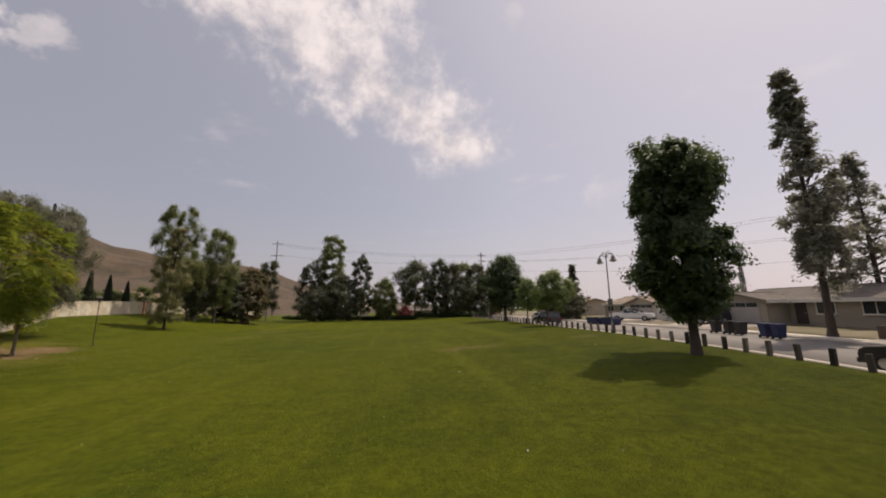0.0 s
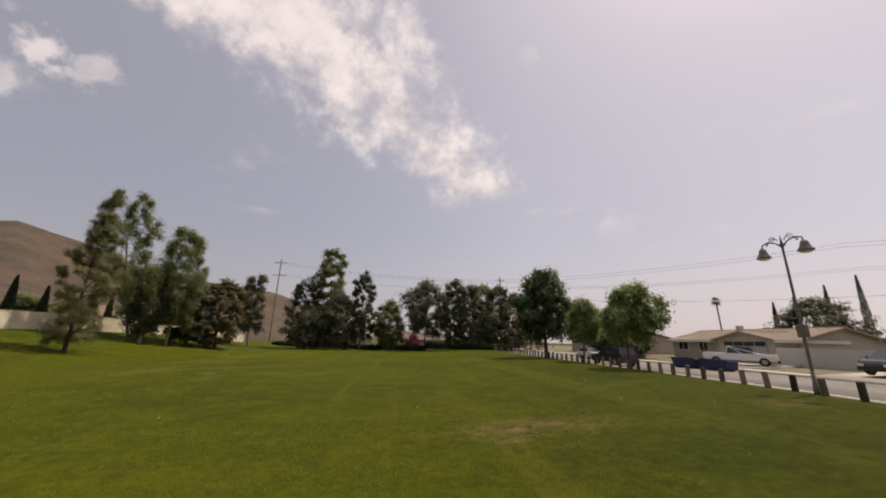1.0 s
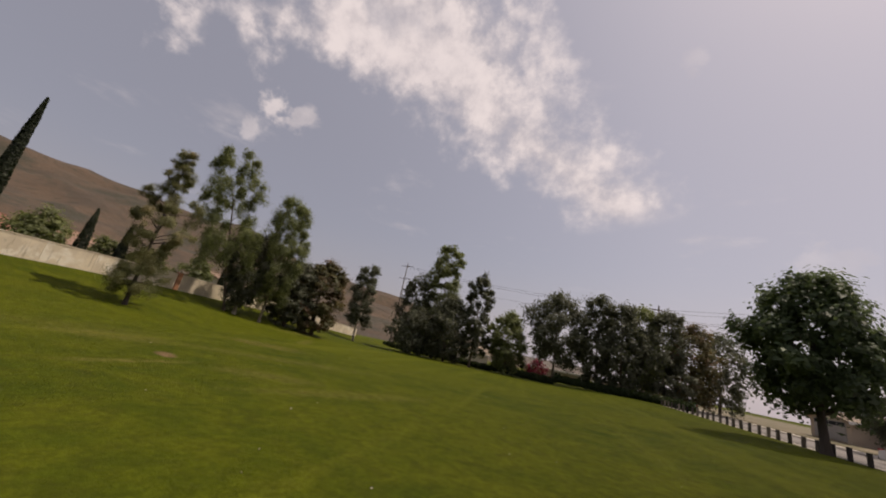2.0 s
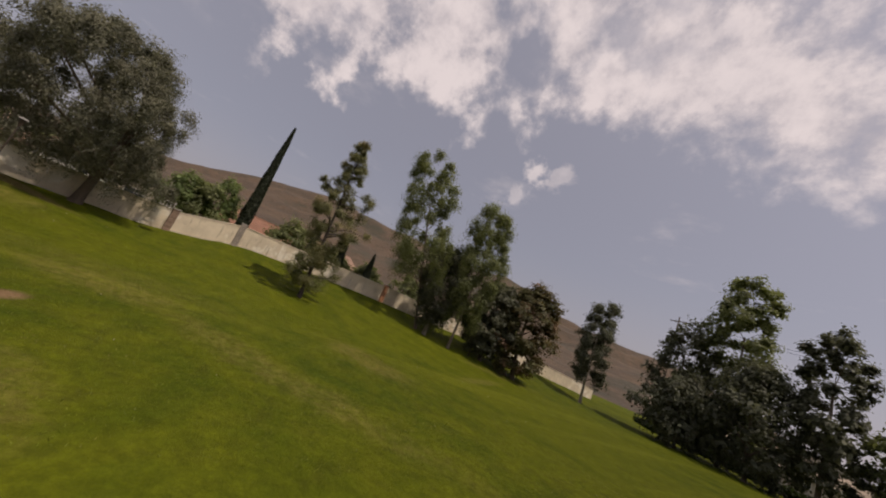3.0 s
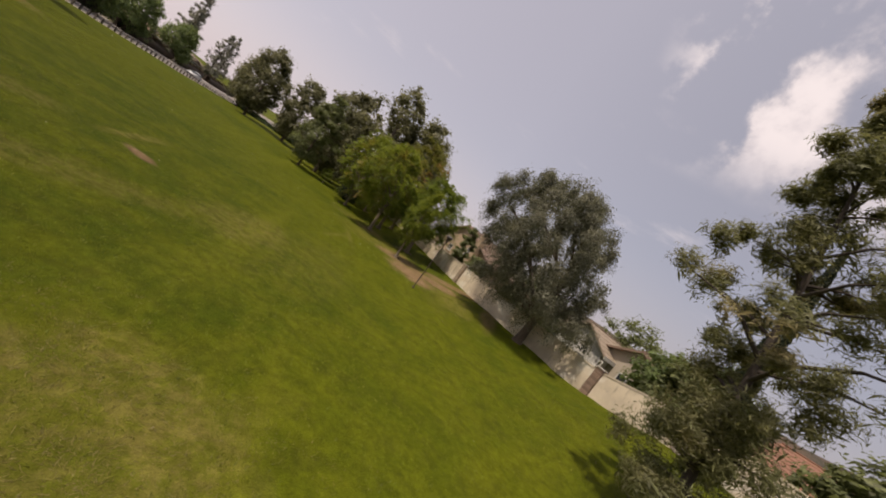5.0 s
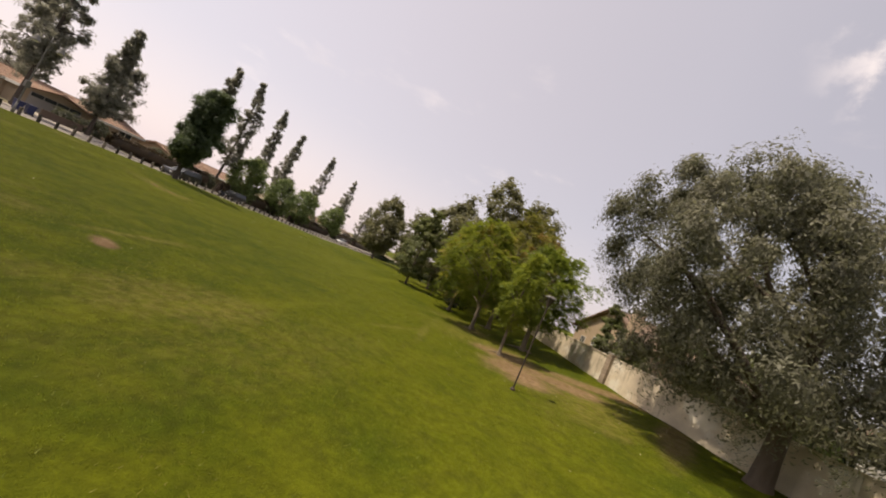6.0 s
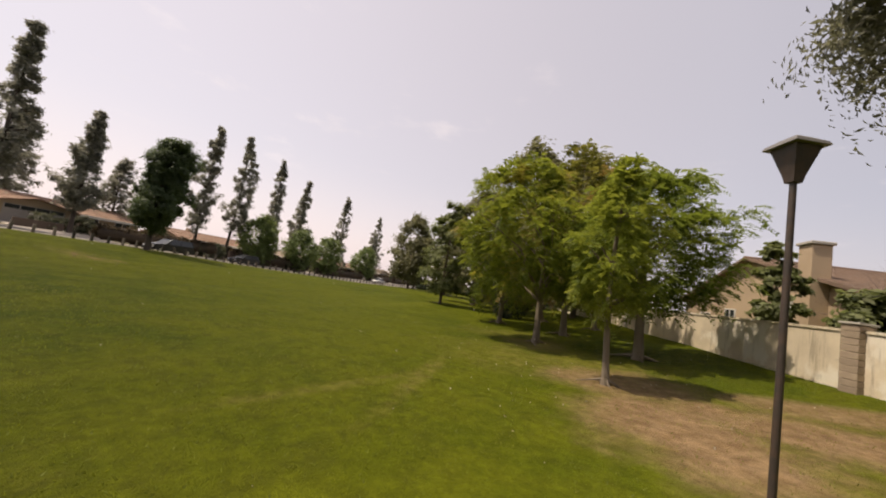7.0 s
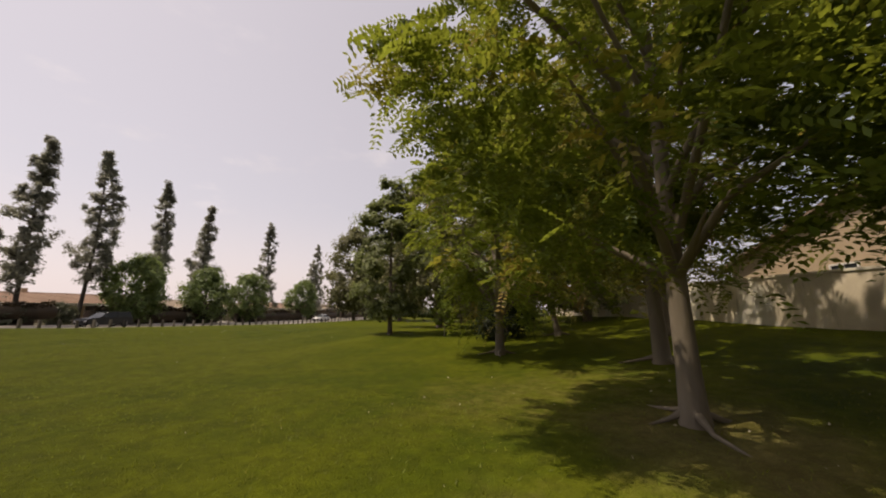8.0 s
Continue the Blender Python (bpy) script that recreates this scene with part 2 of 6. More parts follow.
def hill_material():
    """Dry grass and bare earth on the slopes, with dark scrub in drifts and single bushes."""
    m = bpy.data.materials.new("dry_hillside")
    m.use_nodes = True
    n = Nodes(m.node_tree)
    pos = n.add("ShaderNodeTexCoord").outputs["Object"]
    col = n.mix(n.ramp(n.noise(pos, 0.03, 6.0, 0.65), 0.36, 0.66), (0.092, 0.060, 0.036), (0.058, 0.041, 0.026))
    col = n.mix(n.math("MULTIPLY", n.ramp(n.noise(pos, 0.011, 6.0, 0.7), 0.52, 0.62), 0.85), col, (0.034, 0.033, 0.019))
    col = n.mix(n.math("MULTIPLY", n.ramp(n.noise(pos, 0.16, 4.0, 0.7), 0.56, 0.66), 0.8), col, (0.026, 0.028, 0.015))
    col = n.mix(n.math("MULTIPLY", n.ramp(n.noise(pos, 0.022, 7.0, 0.75), 0.62, 0.70), 0.6), col, (0.165, 0.115, 0.072))
    bs = n.add("ShaderNodeBsdfPrincipled", Base_Color=col, Roughness=0.95)
    n.put(bs, "Normal", n.add("ShaderNodeBump", Strength=0.9, Distance=4.0, Height=n.noise(pos, 0.05, 7.0, 0.65)).outputs[0])
    n.tree.links.new(bs.outputs[0], n.add("ShaderNodeOutputMaterial").inputs[0])
    return m


# x, y, half length, half width, turn, strength
DRY = [(-25.2, 45.3, 2.2, 1.3, 60, 0.38), (-20.0, 42.6, 1.8, 0.25, 85, 0.5), (-24.8, 55.2, 1.8, 1.0, 20, 0.5), (-26.8, 54.3, 1.5, 0.8, -30, 0.45), (-26.3, 55.3, 2.6, 0.5, 45, 0.35), (-30.6, 67.0, 4.6, 0.55, 117, 0.4), (-17.5, 45.6, 1.7, 0.8, 30, 0.35), (-4.2, 29.6, 2.6, 1.0, 5, 0.6), (2.6, 36.4, 2.2, 0.6, 20, 0.35), (5.6, 30.6, 1.6, 0.8, 30, 0.5),
       (-32.4, 29.0, 4.0, 2.6, 30, 0.35), (-30.5, 23.6, 3.0, 2.0, 30, 0.3), (-38.0, 36.4, 3.6, 1.6, 60, 0.45), (-29.4, 34.6, 2.4, 0.22, 96, 0.4), (-28.6, 36.6, 2.2, 0.2, 70, 0.3), (-27.7, 45.0, 4.0, 1.6, 80, 0.15), (-14.1, 46.3, 4, 0.6, 60, 0.25), (-36.2, 74.3, 4, 1.0, 80, 0.3), (-20.6, 50.0, 5.0, 0.8, 40, 0.3)]
BARE = [(-21.2, 44.55, 0.55, 0.26, 155, 0.9), (-34.7, 34.7, 2.2, 1.6, 120, 0.85), (-36.8, 33.5, 2.3, 1.2, -20, 0.85), (-39.8, 32.2, 3.4, 0.9, -15, 0.75), (-34.3, 31.3, 1.9, 1.5, 20, 0.75), (-41.2, 36.4, 3.4, 0.6, 65, 0.5),
        (-5.1, 29.3, 0.55, 0.16, 10, 0.7), (-3.8, 29.7, 0.6, 0.16, -20, 0.7), (-5.6, 28.2, 0.4, 0.14, 15, 0.6), (-31.6, 25.6, 1.6, 1.2, 60, 0.3)]

M_GRASS = grass_material()
M_ASPHALT = material("asphalt", (0.175, 0.157, 0.142), (0.215, 0.195, 0.178), 1.2, 0.9, 0.3, 60, third=(0.15, 0.137, 0.125))
M_CONCRETE = material("concrete", (0.50, 0.45, 0.385), (0.41, 0.365, 0.315), 0.9, 0.85, 0.2, 30)
M_DRIVE = material("driveway_concrete", (0.46, 0.405, 0.345), (0.39, 0.34, 0.29), 0.7, 0.85, 0.2, 30)
M_YARD = material("dry_front_yard", (0.15, 0.125, 0.075), (0.10, 0.10, 0.045), 0.7, 0.95, 0.6, 14, third=(0.20, 0.16, 0.11))
M_WALL = wall_material()
M_CAP = material("wall_cap", (0.42, 0.39, 0.34), (0.33, 0.31, 0.27), 1.6, 0.9, 0.3, 25)
M_PILLAR = material("brown_brick_pillar", (0.22, 0.15, 0.11), (0.30, 0.21, 0.15), 4, 0.9, 0.4, 20, spread=0.25)
M_PILLAR_TAN = material("tan_brick_pillar", (0.33, 0.26, 0.19), (0.26, 0.20, 0.15), 4, 0.9, 0.4, 20, spread=0.2)
M_PILLAR_GREY = material("grey_brick_pillar", (0.30, 0.26, 0.22), (0.24, 0.20, 0.17), 4, 0.9, 0.4, 20, spread=0.2)
M_PILLAR_RUST = material("rust_brick_pillar", (0.36, 0.17, 0.09), (0.28, 0.13, 0.07), 4, 0.9, 0.4, 20, spread=0.2)
M_POST = material("weathered_post", (0.125, 0.105, 0.09), (0.075, 0.062, 0.052), 6, 0.9, 0.4, 30, spread=0.92, stretch=(1, 1, 0.15))
M_BARK = material("brown_bark", (0.15, 0.115, 0.085), (0.085, 0.065, 0.05), 5, 0.95, 0.7, 16, stretch=(1, 1, 0.3))
M_BARK_PALE = material("pale_bark", (0.30, 0.26, 0.205), (0.21, 0.175, 0.135), 3, 0.9, 0.5, 14, stretch=(1, 1, 0.35))
M_BARK_OLIVE = material("olive_bark", (0.19, 0.155, 0.112), (0.125, 0.10, 0.072), 3, 0.9, 0.5, 14, stretch=(1, 1, 0.35))
M_BARK_DARK = material("dark_bark", (0.07, 0.055, 0.045), (0.045, 0.036, 0.03), 5, 0.95, 0.7, 16, stretch=(1, 1, 0.3))
M_IRON = material("dark_painted_iron", (0.042, 0.032, 0.026), (0.075, 0.045, 0.03), 8, 0.55, 0.15, 30)
M_LAMP_GREY = material("grey_painted_steel", (0.15, 0.145, 0.135), (0.11, 0.10, 0.095), 5, 0.5, 0.1, 30)
M_FROST = material("frosted_lamp_glass", (0.75, 0.75, 0.72), (0.68, 0.68, 0.65), 4, 0.35, 0.0)
M_GLASS = material("dark_window_glass", (0.035, 0.04, 0.045), (0.055, 0.06, 0.065), 0.6, 0.06, 0.0)
M_TRIM = material("white_trim", (0.66, 0.64, 0.60), (0.55, 0.53, 0.50), 2, 0.7, 0.1)
M_TRIM_BROWN = material("brown_trim", (0.16, 0.11, 0.08), (0.12, 0.085, 0.06), 2, 0.8, 0.1)
M_POLE = material("utility_pole_wood", (0.17, 0.13, 0.10), (0.12, 0.09, 0.07), 3, 0.9, 0.3, stretch=(1, 1, 0.1))
M_WIRE = material("black_cable", (0.03, 0.03, 0.03), rough=0.6, bump=0)
M_TYRE = material("tyre_rubber", (0.02, 0.02, 0.02), rough=0.8, bump=0.1)
M_RIM = material("alloy_rim", (0.45, 0.45, 0.46), rough=0.3, metal=0.9, bump=0)
M_HILL = hill_material()
M_HEDGE_LEAF = leaf_material("hedge_leaf", (0.022, 0.036, 0.014), (0.035, 0.05, 0.018), (0.08, 0.12, 0.02))
L_LOCUST = leaf_material("yellow_green_leaf", (0.182, 0.232, 0.036), (0.090, 0.136, 0.024), (0.60, 0.64, 0.08), tip=(0.31, 0.27, 0.06))
L_LOCUST_MID = leaf_material("olive_feather_leaf", (0.132, 0.180, 0.026), (0.058, 0.095, 0.016), (0.50, 0.54, 0.06), tip=(0.29, 0.165, 0.05))
L_LOCUST_DEEP = leaf_material("green_feather_leaf", (0.118, 0.165, 0.030), (0.064, 0.098, 0.021), (0.40, 0.48, 0.06), tip=(0.18, 0.19, 0.035))
L_LOCUST_RUST = leaf_material("rusty_leaf", (0.128, 0.148, 0.030), (0.076, 0.094, 0.024), (0.42, 0.38, 0.07), tip=(0.33, 0.13, 0.07))
L_DEEP = leaf_material("deep_green_leaf", (0.048, 0.073, 0.034), (0.068, 0.098, 0.045), (0.20, 0.26, 0.09))
L_GREY = leaf_material("grey_green_leaf", (0.195, 0.190, 0.132), (0.138, 0.140, 0.096), (0.24, 0.25, 0.13))
L_GUM = leaf_material("gum_leaf", (0.112, 0.130, 0.052), (0.158, 0.175, 0.068), (0.32, 0.37, 0.11))
L_GUM_DARK = leaf_material("dark_gum_leaf", (0.074, 0.082, 0.050), (0.100, 0.106, 0.066), (0.17, 0.18, 0.09))
L_PINE = leaf_material("pine_needle", (0.130, 0.138, 0.058), (0.175, 0.168, 0.072), (0.34, 0.34, 0.12), tip=(0.27, 0.215, 0.10))
# paler and greyer than real needles: the distance haze is in the colour
L_FAR = leaf_material("hazed_conifer_needle", (0.190, 0.190, 0.150), (0.235, 0.232, 0.185), (0.46, 0.46, 0.34))
L_CYPRESS = leaf_material("cypress_leaf", (0.026, 0.036, 0.018), (0.038, 0.048, 0.022), (0.06, 0.08, 0.02))
L_OLIVE = leaf_material("olive_evergreen_leaf", (0.128, 0.128, 0.062), (0.165, 0.158, 0.080), (0.27, 0.27, 0.11))
L_AUTUMN = leaf_material("turning_leaf", (0.095, 0.085, 0.035), (0.075, 0.085, 0.03), (0.22, 0.15, 0.05), tip=(0.30, 0.17, 0.12))
L_BRIGHT = leaf_material("bright_green_leaf", (0.135, 0.180, 0.060), (0.095, 0.138, 0.046), (0.42, 0.50, 0.16))
L_BROWN = leaf_material("brownish_hedge_leaf", (0.060, 0.044, 0.028), (0.085, 0.060, 0.036), (0.10, 0.08, 0.04))
L_RED = leaf_material("magenta_blossom", (0.22, 0.02, 0.05), (0.16, 0.03, 0.04), (0.3, 0.04, 0.06))

# ---------------------------------------------------------------- mesh helpers


def part(name, bm, mat, parent=None, label=""):
    me = bpy.data.meshes.new(name)
    bm.to_mesh(me)
    bm.free()
    me.materials.append(mat)
    ob = new(name, me)
    if parent is not None:
        ob.parent = parent
    return tagged(ob, label)


def raw(name, verts, faces, mat, parent=None, label="", smooth=False):
    """A mesh object straight from arrays; faces all of one size."""
    verts, faces = np.asarray(verts, np.float32), np.asarray(faces, np.int32)
    me = bpy.data.meshes.new(name)
    k = faces.shape[1]
    me.vertices.add(len(verts))
    me.vertices.foreach_set("co", verts.ravel())
    me.loops.add(faces.size)
    me.loops.foreach_set("vertex_index", faces.ravel())
    me.polygons.add(len(faces))
    me.polygons.foreach_set("loop_start", np.arange(0, faces.size, k, dtype=np.int32))
    me.update(calc_edges=True)
    if smooth:
        me.polygons.foreach_set("use_smooth", np.ones(len(faces), bool))
    me.materials.append(mat)
    ob = new(name, me)
    if parent is not None:
        ob.parent = parent
    return tagged(ob, label)


def box(bm, x0, y0, z0, x1, y1, z1, bevel=0.0, m=None):
    r = bmesh.ops.create_cube(bm, size=1.0)
    mat = Matrix.Translation(((x0 + x1) / 2, (y0 + y1) / 2, (z0 + z1) / 2)) @ Matrix.Diagonal((x1 - x0, y1 - y0, z1 - z0, 1))
    bmesh.ops.transform(bm, matrix=(m @ mat) if m else mat, verts=r["verts"])
    if bevel:
        edges = list({e for w in r["verts"] for e in w.link_edges})
        bmesh.ops.bevel(bm, geom=edges, offset=bevel, segments=2, affect="EDGES", profile=0.5)
    return bm


def boxed(name, dims, mat, parent=None, label="", bevel=0.0, m=None):
    return part(name, box(bmesh.new(), *dims, bevel=bevel, m=m), mat, parent, label)


def tube_data(points, radii, n=8):
    pts = [Vector(p) for p in points]
    vs, fs = [], []
    side = None
    for i, p in enumerate(pts):
        d = (pts[min(i + 1, len(pts) - 1)] - pts[max(i - 1, 0)]).normalized()
        if side is None:
            side = d.orthogonal().normalized()
        side = (side - d * side.dot(d)).normalized()
        other = d.cross(side)
        for k in range(n):
            a = 2 * math.pi * k / n
            vs.append(p + (side * math.cos(a) + other * math.sin(a)) * radii[i])
    for i in range(len(pts) - 1):
        for k in range(n):
            fs.append((i * n + k, i * n + (k + 1) % n, (i + 1) * n + (k + 1) % n, (i + 1) * n + k))
    return vs, fs


def tube(name, points, radii, mat, parent=None, label="", n=8):
    vs, fs = tube_data(points, radii, n)
    ob = raw(name, [tuple(q) for q in vs], fs, mat, parent, label, smooth=True)
    return ob


def lathe(name, profile, mat, parent=None, label="", n=16, at=(0, 0, 0)):
    """Turned shape from (radius, height) pairs, closed at both ends."""
    pts = [(at[0], at[1], at[2] + z) for _, z in profile]
    bm = bmesh.new()
    rings = []
    for (r, _), p in zip(profile, pts):
        rings.append([bm.verts.new((p[0] + r * math.cos(2 * math.pi * k / n), p[1] + r * math.sin(2 * math.pi * k / n), p[2])) for k in range(n)])
    for a, b in zip(rings, rings[1:]):
        for k in range(n):
            bm.faces.new((a[k], a[(k + 1) % n], b[(k + 1) % n], b[k])).smooth = True
    bm.faces.new(list(reversed(rings[0])))
    bm.faces.new(rings[-1])
    return part(name, bm, mat, parent, label)


def prism(bm, outline, axis_from, axis_to, m=None):
    """Closed (a, b) outline swept along the third axis; outline lies in x, z and is swept along y."""
    a = [bm.verts.new((x, axis_from, z)) for x, z in outline]
    b = [bm.verts.new((x, axis_to, z)) for x, z in outline]
    fs = [bm.faces.new(a), bm.faces.new(list(reversed(b)))]
    for i in range(len(a)):
        j = (i + 1) % len(a)
        fs.append(bm.faces.new((a[j], a[i], b[i], b[j])))
    bmesh.ops.recalc_face_normals(bm, faces=fs)
    if m:
        bmesh.ops.transform(bm, matrix=m, verts=a + b)
    return bm


def thing(name, x, y, z, turn=0.0, label="", category="", group="", kind=""):
    ob = new(name)
    ob.matrix_world = pose(x, y, z, 0, 0, turn)
    return tagged(ob, label, category, group, kind)


# ---------------------------------------------------------------- lie of the land
WALL_LINE = [(-32.6, -6.5, 1.1), (-36.8, 9.2, 1.2), (-39.0, 20.4, 1.1), (-40.5, 29.2, 1.13), (-42.8, 37.2, 1.2), (-44.9, 43.8, 1.32), (-46.4, 48.5, 2.45), (-46.7, 55.8, 2.6), (-47.1, 64.1, 2.7), (-47.6, 76.0, 2.5), (-48.0, 92.7, 1.7), (-45.8, 107.8, 0.9)]
TOE = [(-58, -20.8), (-6.5, -24.2), (9, -26.3), (20, -28.1), (30, -30.8), (44, -31.2), (58, -31.6), (80, -33.0), (100, -36), (120, -39)]


def along_list(rows, y, col):
    return float(np.interp(y, [r[0] for r in rows], [r[col] for r in rows]))


WALL_ROWS = [(y, x, z) for x, y, z in WALL_LINE]


def fence_x(y):
    return 8.0 + 0.028 * y


def lift(y):
    """Height of the street's edge: it falls gently to the south."""
    return float(np.interp(y, (-60, -22, -5, 8, 18, 32), (-1.0, -0.85, -0.4, 0.0, 0.52, 0.8)))


def rise(x, y):
    """The lawn climbs or falls towards the street."""
    t = max(0.0, min(1.0, (x + 9) / (fence_x(y) + 8.5)))
    return lift(y) * t * t * (3 - 2 * t)


def ground_z(x, y):
    if x > fence_x(y) + 0.42:
        return lift(y) - 0.22
    xw, zw, toe = along_list(WALL_ROWS, y, 1), along_list(WALL_ROWS, y, 2), along_list(TOE, y, 1)
    far = max(0.0, min(1.0, (175 - y) / 55)) * max(0.0, min(1.0, (y + 70) / 50))
    t = max(0.0, min(1.0, (toe - x) / (toe - xw)))
    swell = 0.10 * noise.noise((x * 0.06, y * 0.06, 0.0)) * max(0.0, min(1.0, (fence_x(y) - x) / 6))
    return zw * far * (t ** 1.5) + swell + rise(x, y)


def build_ground():
    xs = np.unique(np.concatenate([[-1500, -600, -300, -180, -120, -90, -75], np.arange(-66, 8, 1.5), np.arange(8, 16, 0.5), [20, 30, 60, 120, 300, 700, 1500]]))
    ys = np.unique(np.concatenate([[-1500, -600, -300, -180, -120], np.arange(-90, 150, 2.5), [180, 240, 400, 800, 1500]]))
    vs = [(x, y, ground_z(x, y)) for y in ys for x in xs]
    w = len(xs)
    fs = [(j * w + i, j * w + i + 1, (j + 1) * w + i + 1, (j + 1) * w + i) for j in range(len(ys) - 1) for i in range(w - 1)]
    ob = raw("ground", vs, fs, M_GRASS, smooth=True)
    return tagged(ob, "mown green park lawn with dry and worn patches", "lawn", kind="structure")


build_ground()


def strip(name, w0, w1, y0, y1, z0, z1, mat, label, category, step=5.0):
    """A long slab that follows the street."""
    ys = np.arange(y0, y1 + step, step)
    vs, fs = [], []
    for y in ys:
        f_, g_ = fence_x(y), lift(y)
        vs += [(f_ + w0, y, z0 + g_), (f_ + w1, y, z0 + g_), (f_ + w1, y, z1 + g_), (f_ + w0, y, z1 + g_)]
    for i in range(len(ys) - 1):
        a, b = 4 * i, 4 * i + 4
        for k in range(4):
            fs.append((a + k, a + (k + 1) % 4, b + (k + 1) % 4, b + k))
    e = 4 * (len(ys) - 1)
    fs += [(3, 2, 1, 0), (e, e + 1, e + 2, e + 3)]
    ob = raw(name, vs, fs, mat)
    return tagged(ob, label, category, kind="structure")


strip("road", 0.62, 11.2, -140, 200, -0.3, -0.13, M_ASPHALT, "sun-bleached grey asphalt street beside the park", "road")
strip("kerb", 0.28, 0.62, -140, 200, -0.3, 0.035, M_CONCRETE, "pale concrete kerb at the edge of the lawn", "kerb")
strip("kerb_far", 11.2, 11.5, -140, 200, -0.3, 0.03, M_CONCRETE, "pale concrete kerb in front of the houses", "kerb")
strip("pavement", 11.5, 13.0, -140, 200, -0.3, 0.026, M_CONCRETE, "pale concrete pavement in front of the houses", "pavement")


def yard_z(w, y):
    return lift(y) + float(np.interp(w, [13.0, 23.0], [0.02, 0.35]))


def front_yards():
    ys, ws = np.arange(-140, 201, 5.0), (13.0, 15, 17, 19, 21, 23.0, 40, 75, 400)
    vs = [(fence_x(y) + w, y, yard_z(w, y)) for y in ys for w in ws] + [(fence_x(y) + 13.0, y, lift(y) - 0.3) for y in ys]
    k, n = len(ws), len(ys)
    fs = [(j * k + i, j * k + i + 1, (j + 1) * k + i + 1, (j + 1) * k + i) for j in range(n - 1) for i in range(k - 1)]
    fs += [(n * k + j, j * k, (j + 1) * k, n * k + j + 1) for j in range(n - 1)]
    tagged(raw("front_yards", vs, fs, M_YARD), "dry front yards of the houses along the street", "yard", kind="structure")


front_yards()


def build_hills():
    prof = [(-150, 3), (-130, 4), (-115, 5.2), (-109, 5.8), (-100, 7.6), (-92, 9.6), (-86, 11.4), (-79, 12.6), (-69, 12.5), (-57, 12.4), (-51, 11.3), (-47, 12.2), (-42, 11.0), (-37, 9.4), (-31, 8.2), (-24, 7.8), (-18, 6.9), (-11, 4.4), (-3, 2.4), (10, 1.2), (25, 0.6)]
    az = np.arange(-150, 26, 1.0)
    rs = np.concatenate([np.linspace(170, 620, 26), [700, 820]])
    vs = []
    for a in az:
        el = np.interp(a, [p_[0] for p_ in prof], [p_[1] for p_ in prof]) - 0.4
        peak = 620 * math.tan(radians(el))
        for r in rs:
            t = max(0.0, min(1.0, (r - 170) / 450))
            x, y = -20 + r * math.sin(radians(a)), 40 + r * math.cos(radians(a))
            n = noise.fractal((x * 0.008, y * 0.008, 0.3), 1.0, 2.0, 5)
            ridge = abs(noise.noise((x * 0.012, y * 0.012, 5.0)))
            h = peak * (t ** 1.35) * (1 if r <= 620 else 1 - (r - 620) / 300)
            vs.append((x, y, h + (n * 10 - ridge * 26) * t * (1.0 if r < 600 else 0.35) - 1.0))
    w = len(rs)
    fs = [(i * w + j, (i + 1) * w + j, (i + 1) * w + j + 1, i * w + j + 1) for i in range(len(az) - 1) for j in range(w - 1)]
    tagged(raw("hills", vs, fs, M_HILL, smooth=True), "dry brown hillsides with sparse dark scrub", "hill", kind="structure")


build_hills()

# ---------------------------------------------------------------- boundary wall
PILLARS = {3, 5, 6, 8}


def build_wall():
    pts = [Vector(p) for p in WALL_LINE]
    root = tagged(new("wall_west"), "weathered cream block wall with a low cap", "wall", kind="structure")
    for i in range(len(pts) - 1):
        a, b = pts[i], pts[i + 1]
        run = Vector((b.x - a.x, b.y - a.y, 0))
        length = run.length
        k = max(1, round(length / 4.2))
        for s in range(k):
            p, q = a.lerp(b, s / k), a.lerp(b, (s + 1) / k)
            ang = math.degrees(math.atan2(q.y - p.y, q.x - p.x))
            L = Vector((q.x - p.x, q.y - p.y, 0)).length
            bm = bmesh.new()
            dz = q.z - p.z
            prism(bm, [(0, -0.6), (L - 0.012, dz - 0.6), (L - 0.012, dz + 1.62), (0, 1.62)], -0.1, 0.1)
            m = pose(p.x, p.y, p.z, 0, 0, ang)
            w_ = part("panel", bm, M_WALL, root)
            w_.matrix_world = m
            bm = bmesh.new()
            prism(bm, [(-0.01, 1.622), (L - 0.005, dz + 1.622), (L - 0.005, dz + 1.70), (-0.01, 1.70)], -0.135, 0.135)
            c = part("cap", bm, M_WALL, root, "thin weathered cap")
            c.matrix_world = m
        if i in PILLARS:
            p = thing("pillar", a.x + 0.06, a.y, a.z, math.degrees(math.atan2(run.y, run.x)))
            p.parent = root
            z = -0.5
            row = 0
            while z < 1.78:
                mat = {3: M_PILLAR_TAN, 5: M_PILLAR, 6: M_PILLAR_GREY, 8: M_PILLAR_RUST}[i]
                boxed("brick_course", (-0.24 + 0.006 * (row % 2), -0.24, z, 0.24, 0.24 + 0.006 * (row % 2), z + 0.185), mat, p, bevel=0.012)
                z += 0.195
                row += 1
            boxed("pillar_cap", (-0.28, -0.28, z, 0.28, 0.28, z + 0.07), M_CAP, p, bevel=0.015)


build_wall()

# ---------------------------------------------------------------- fence of posts along the street


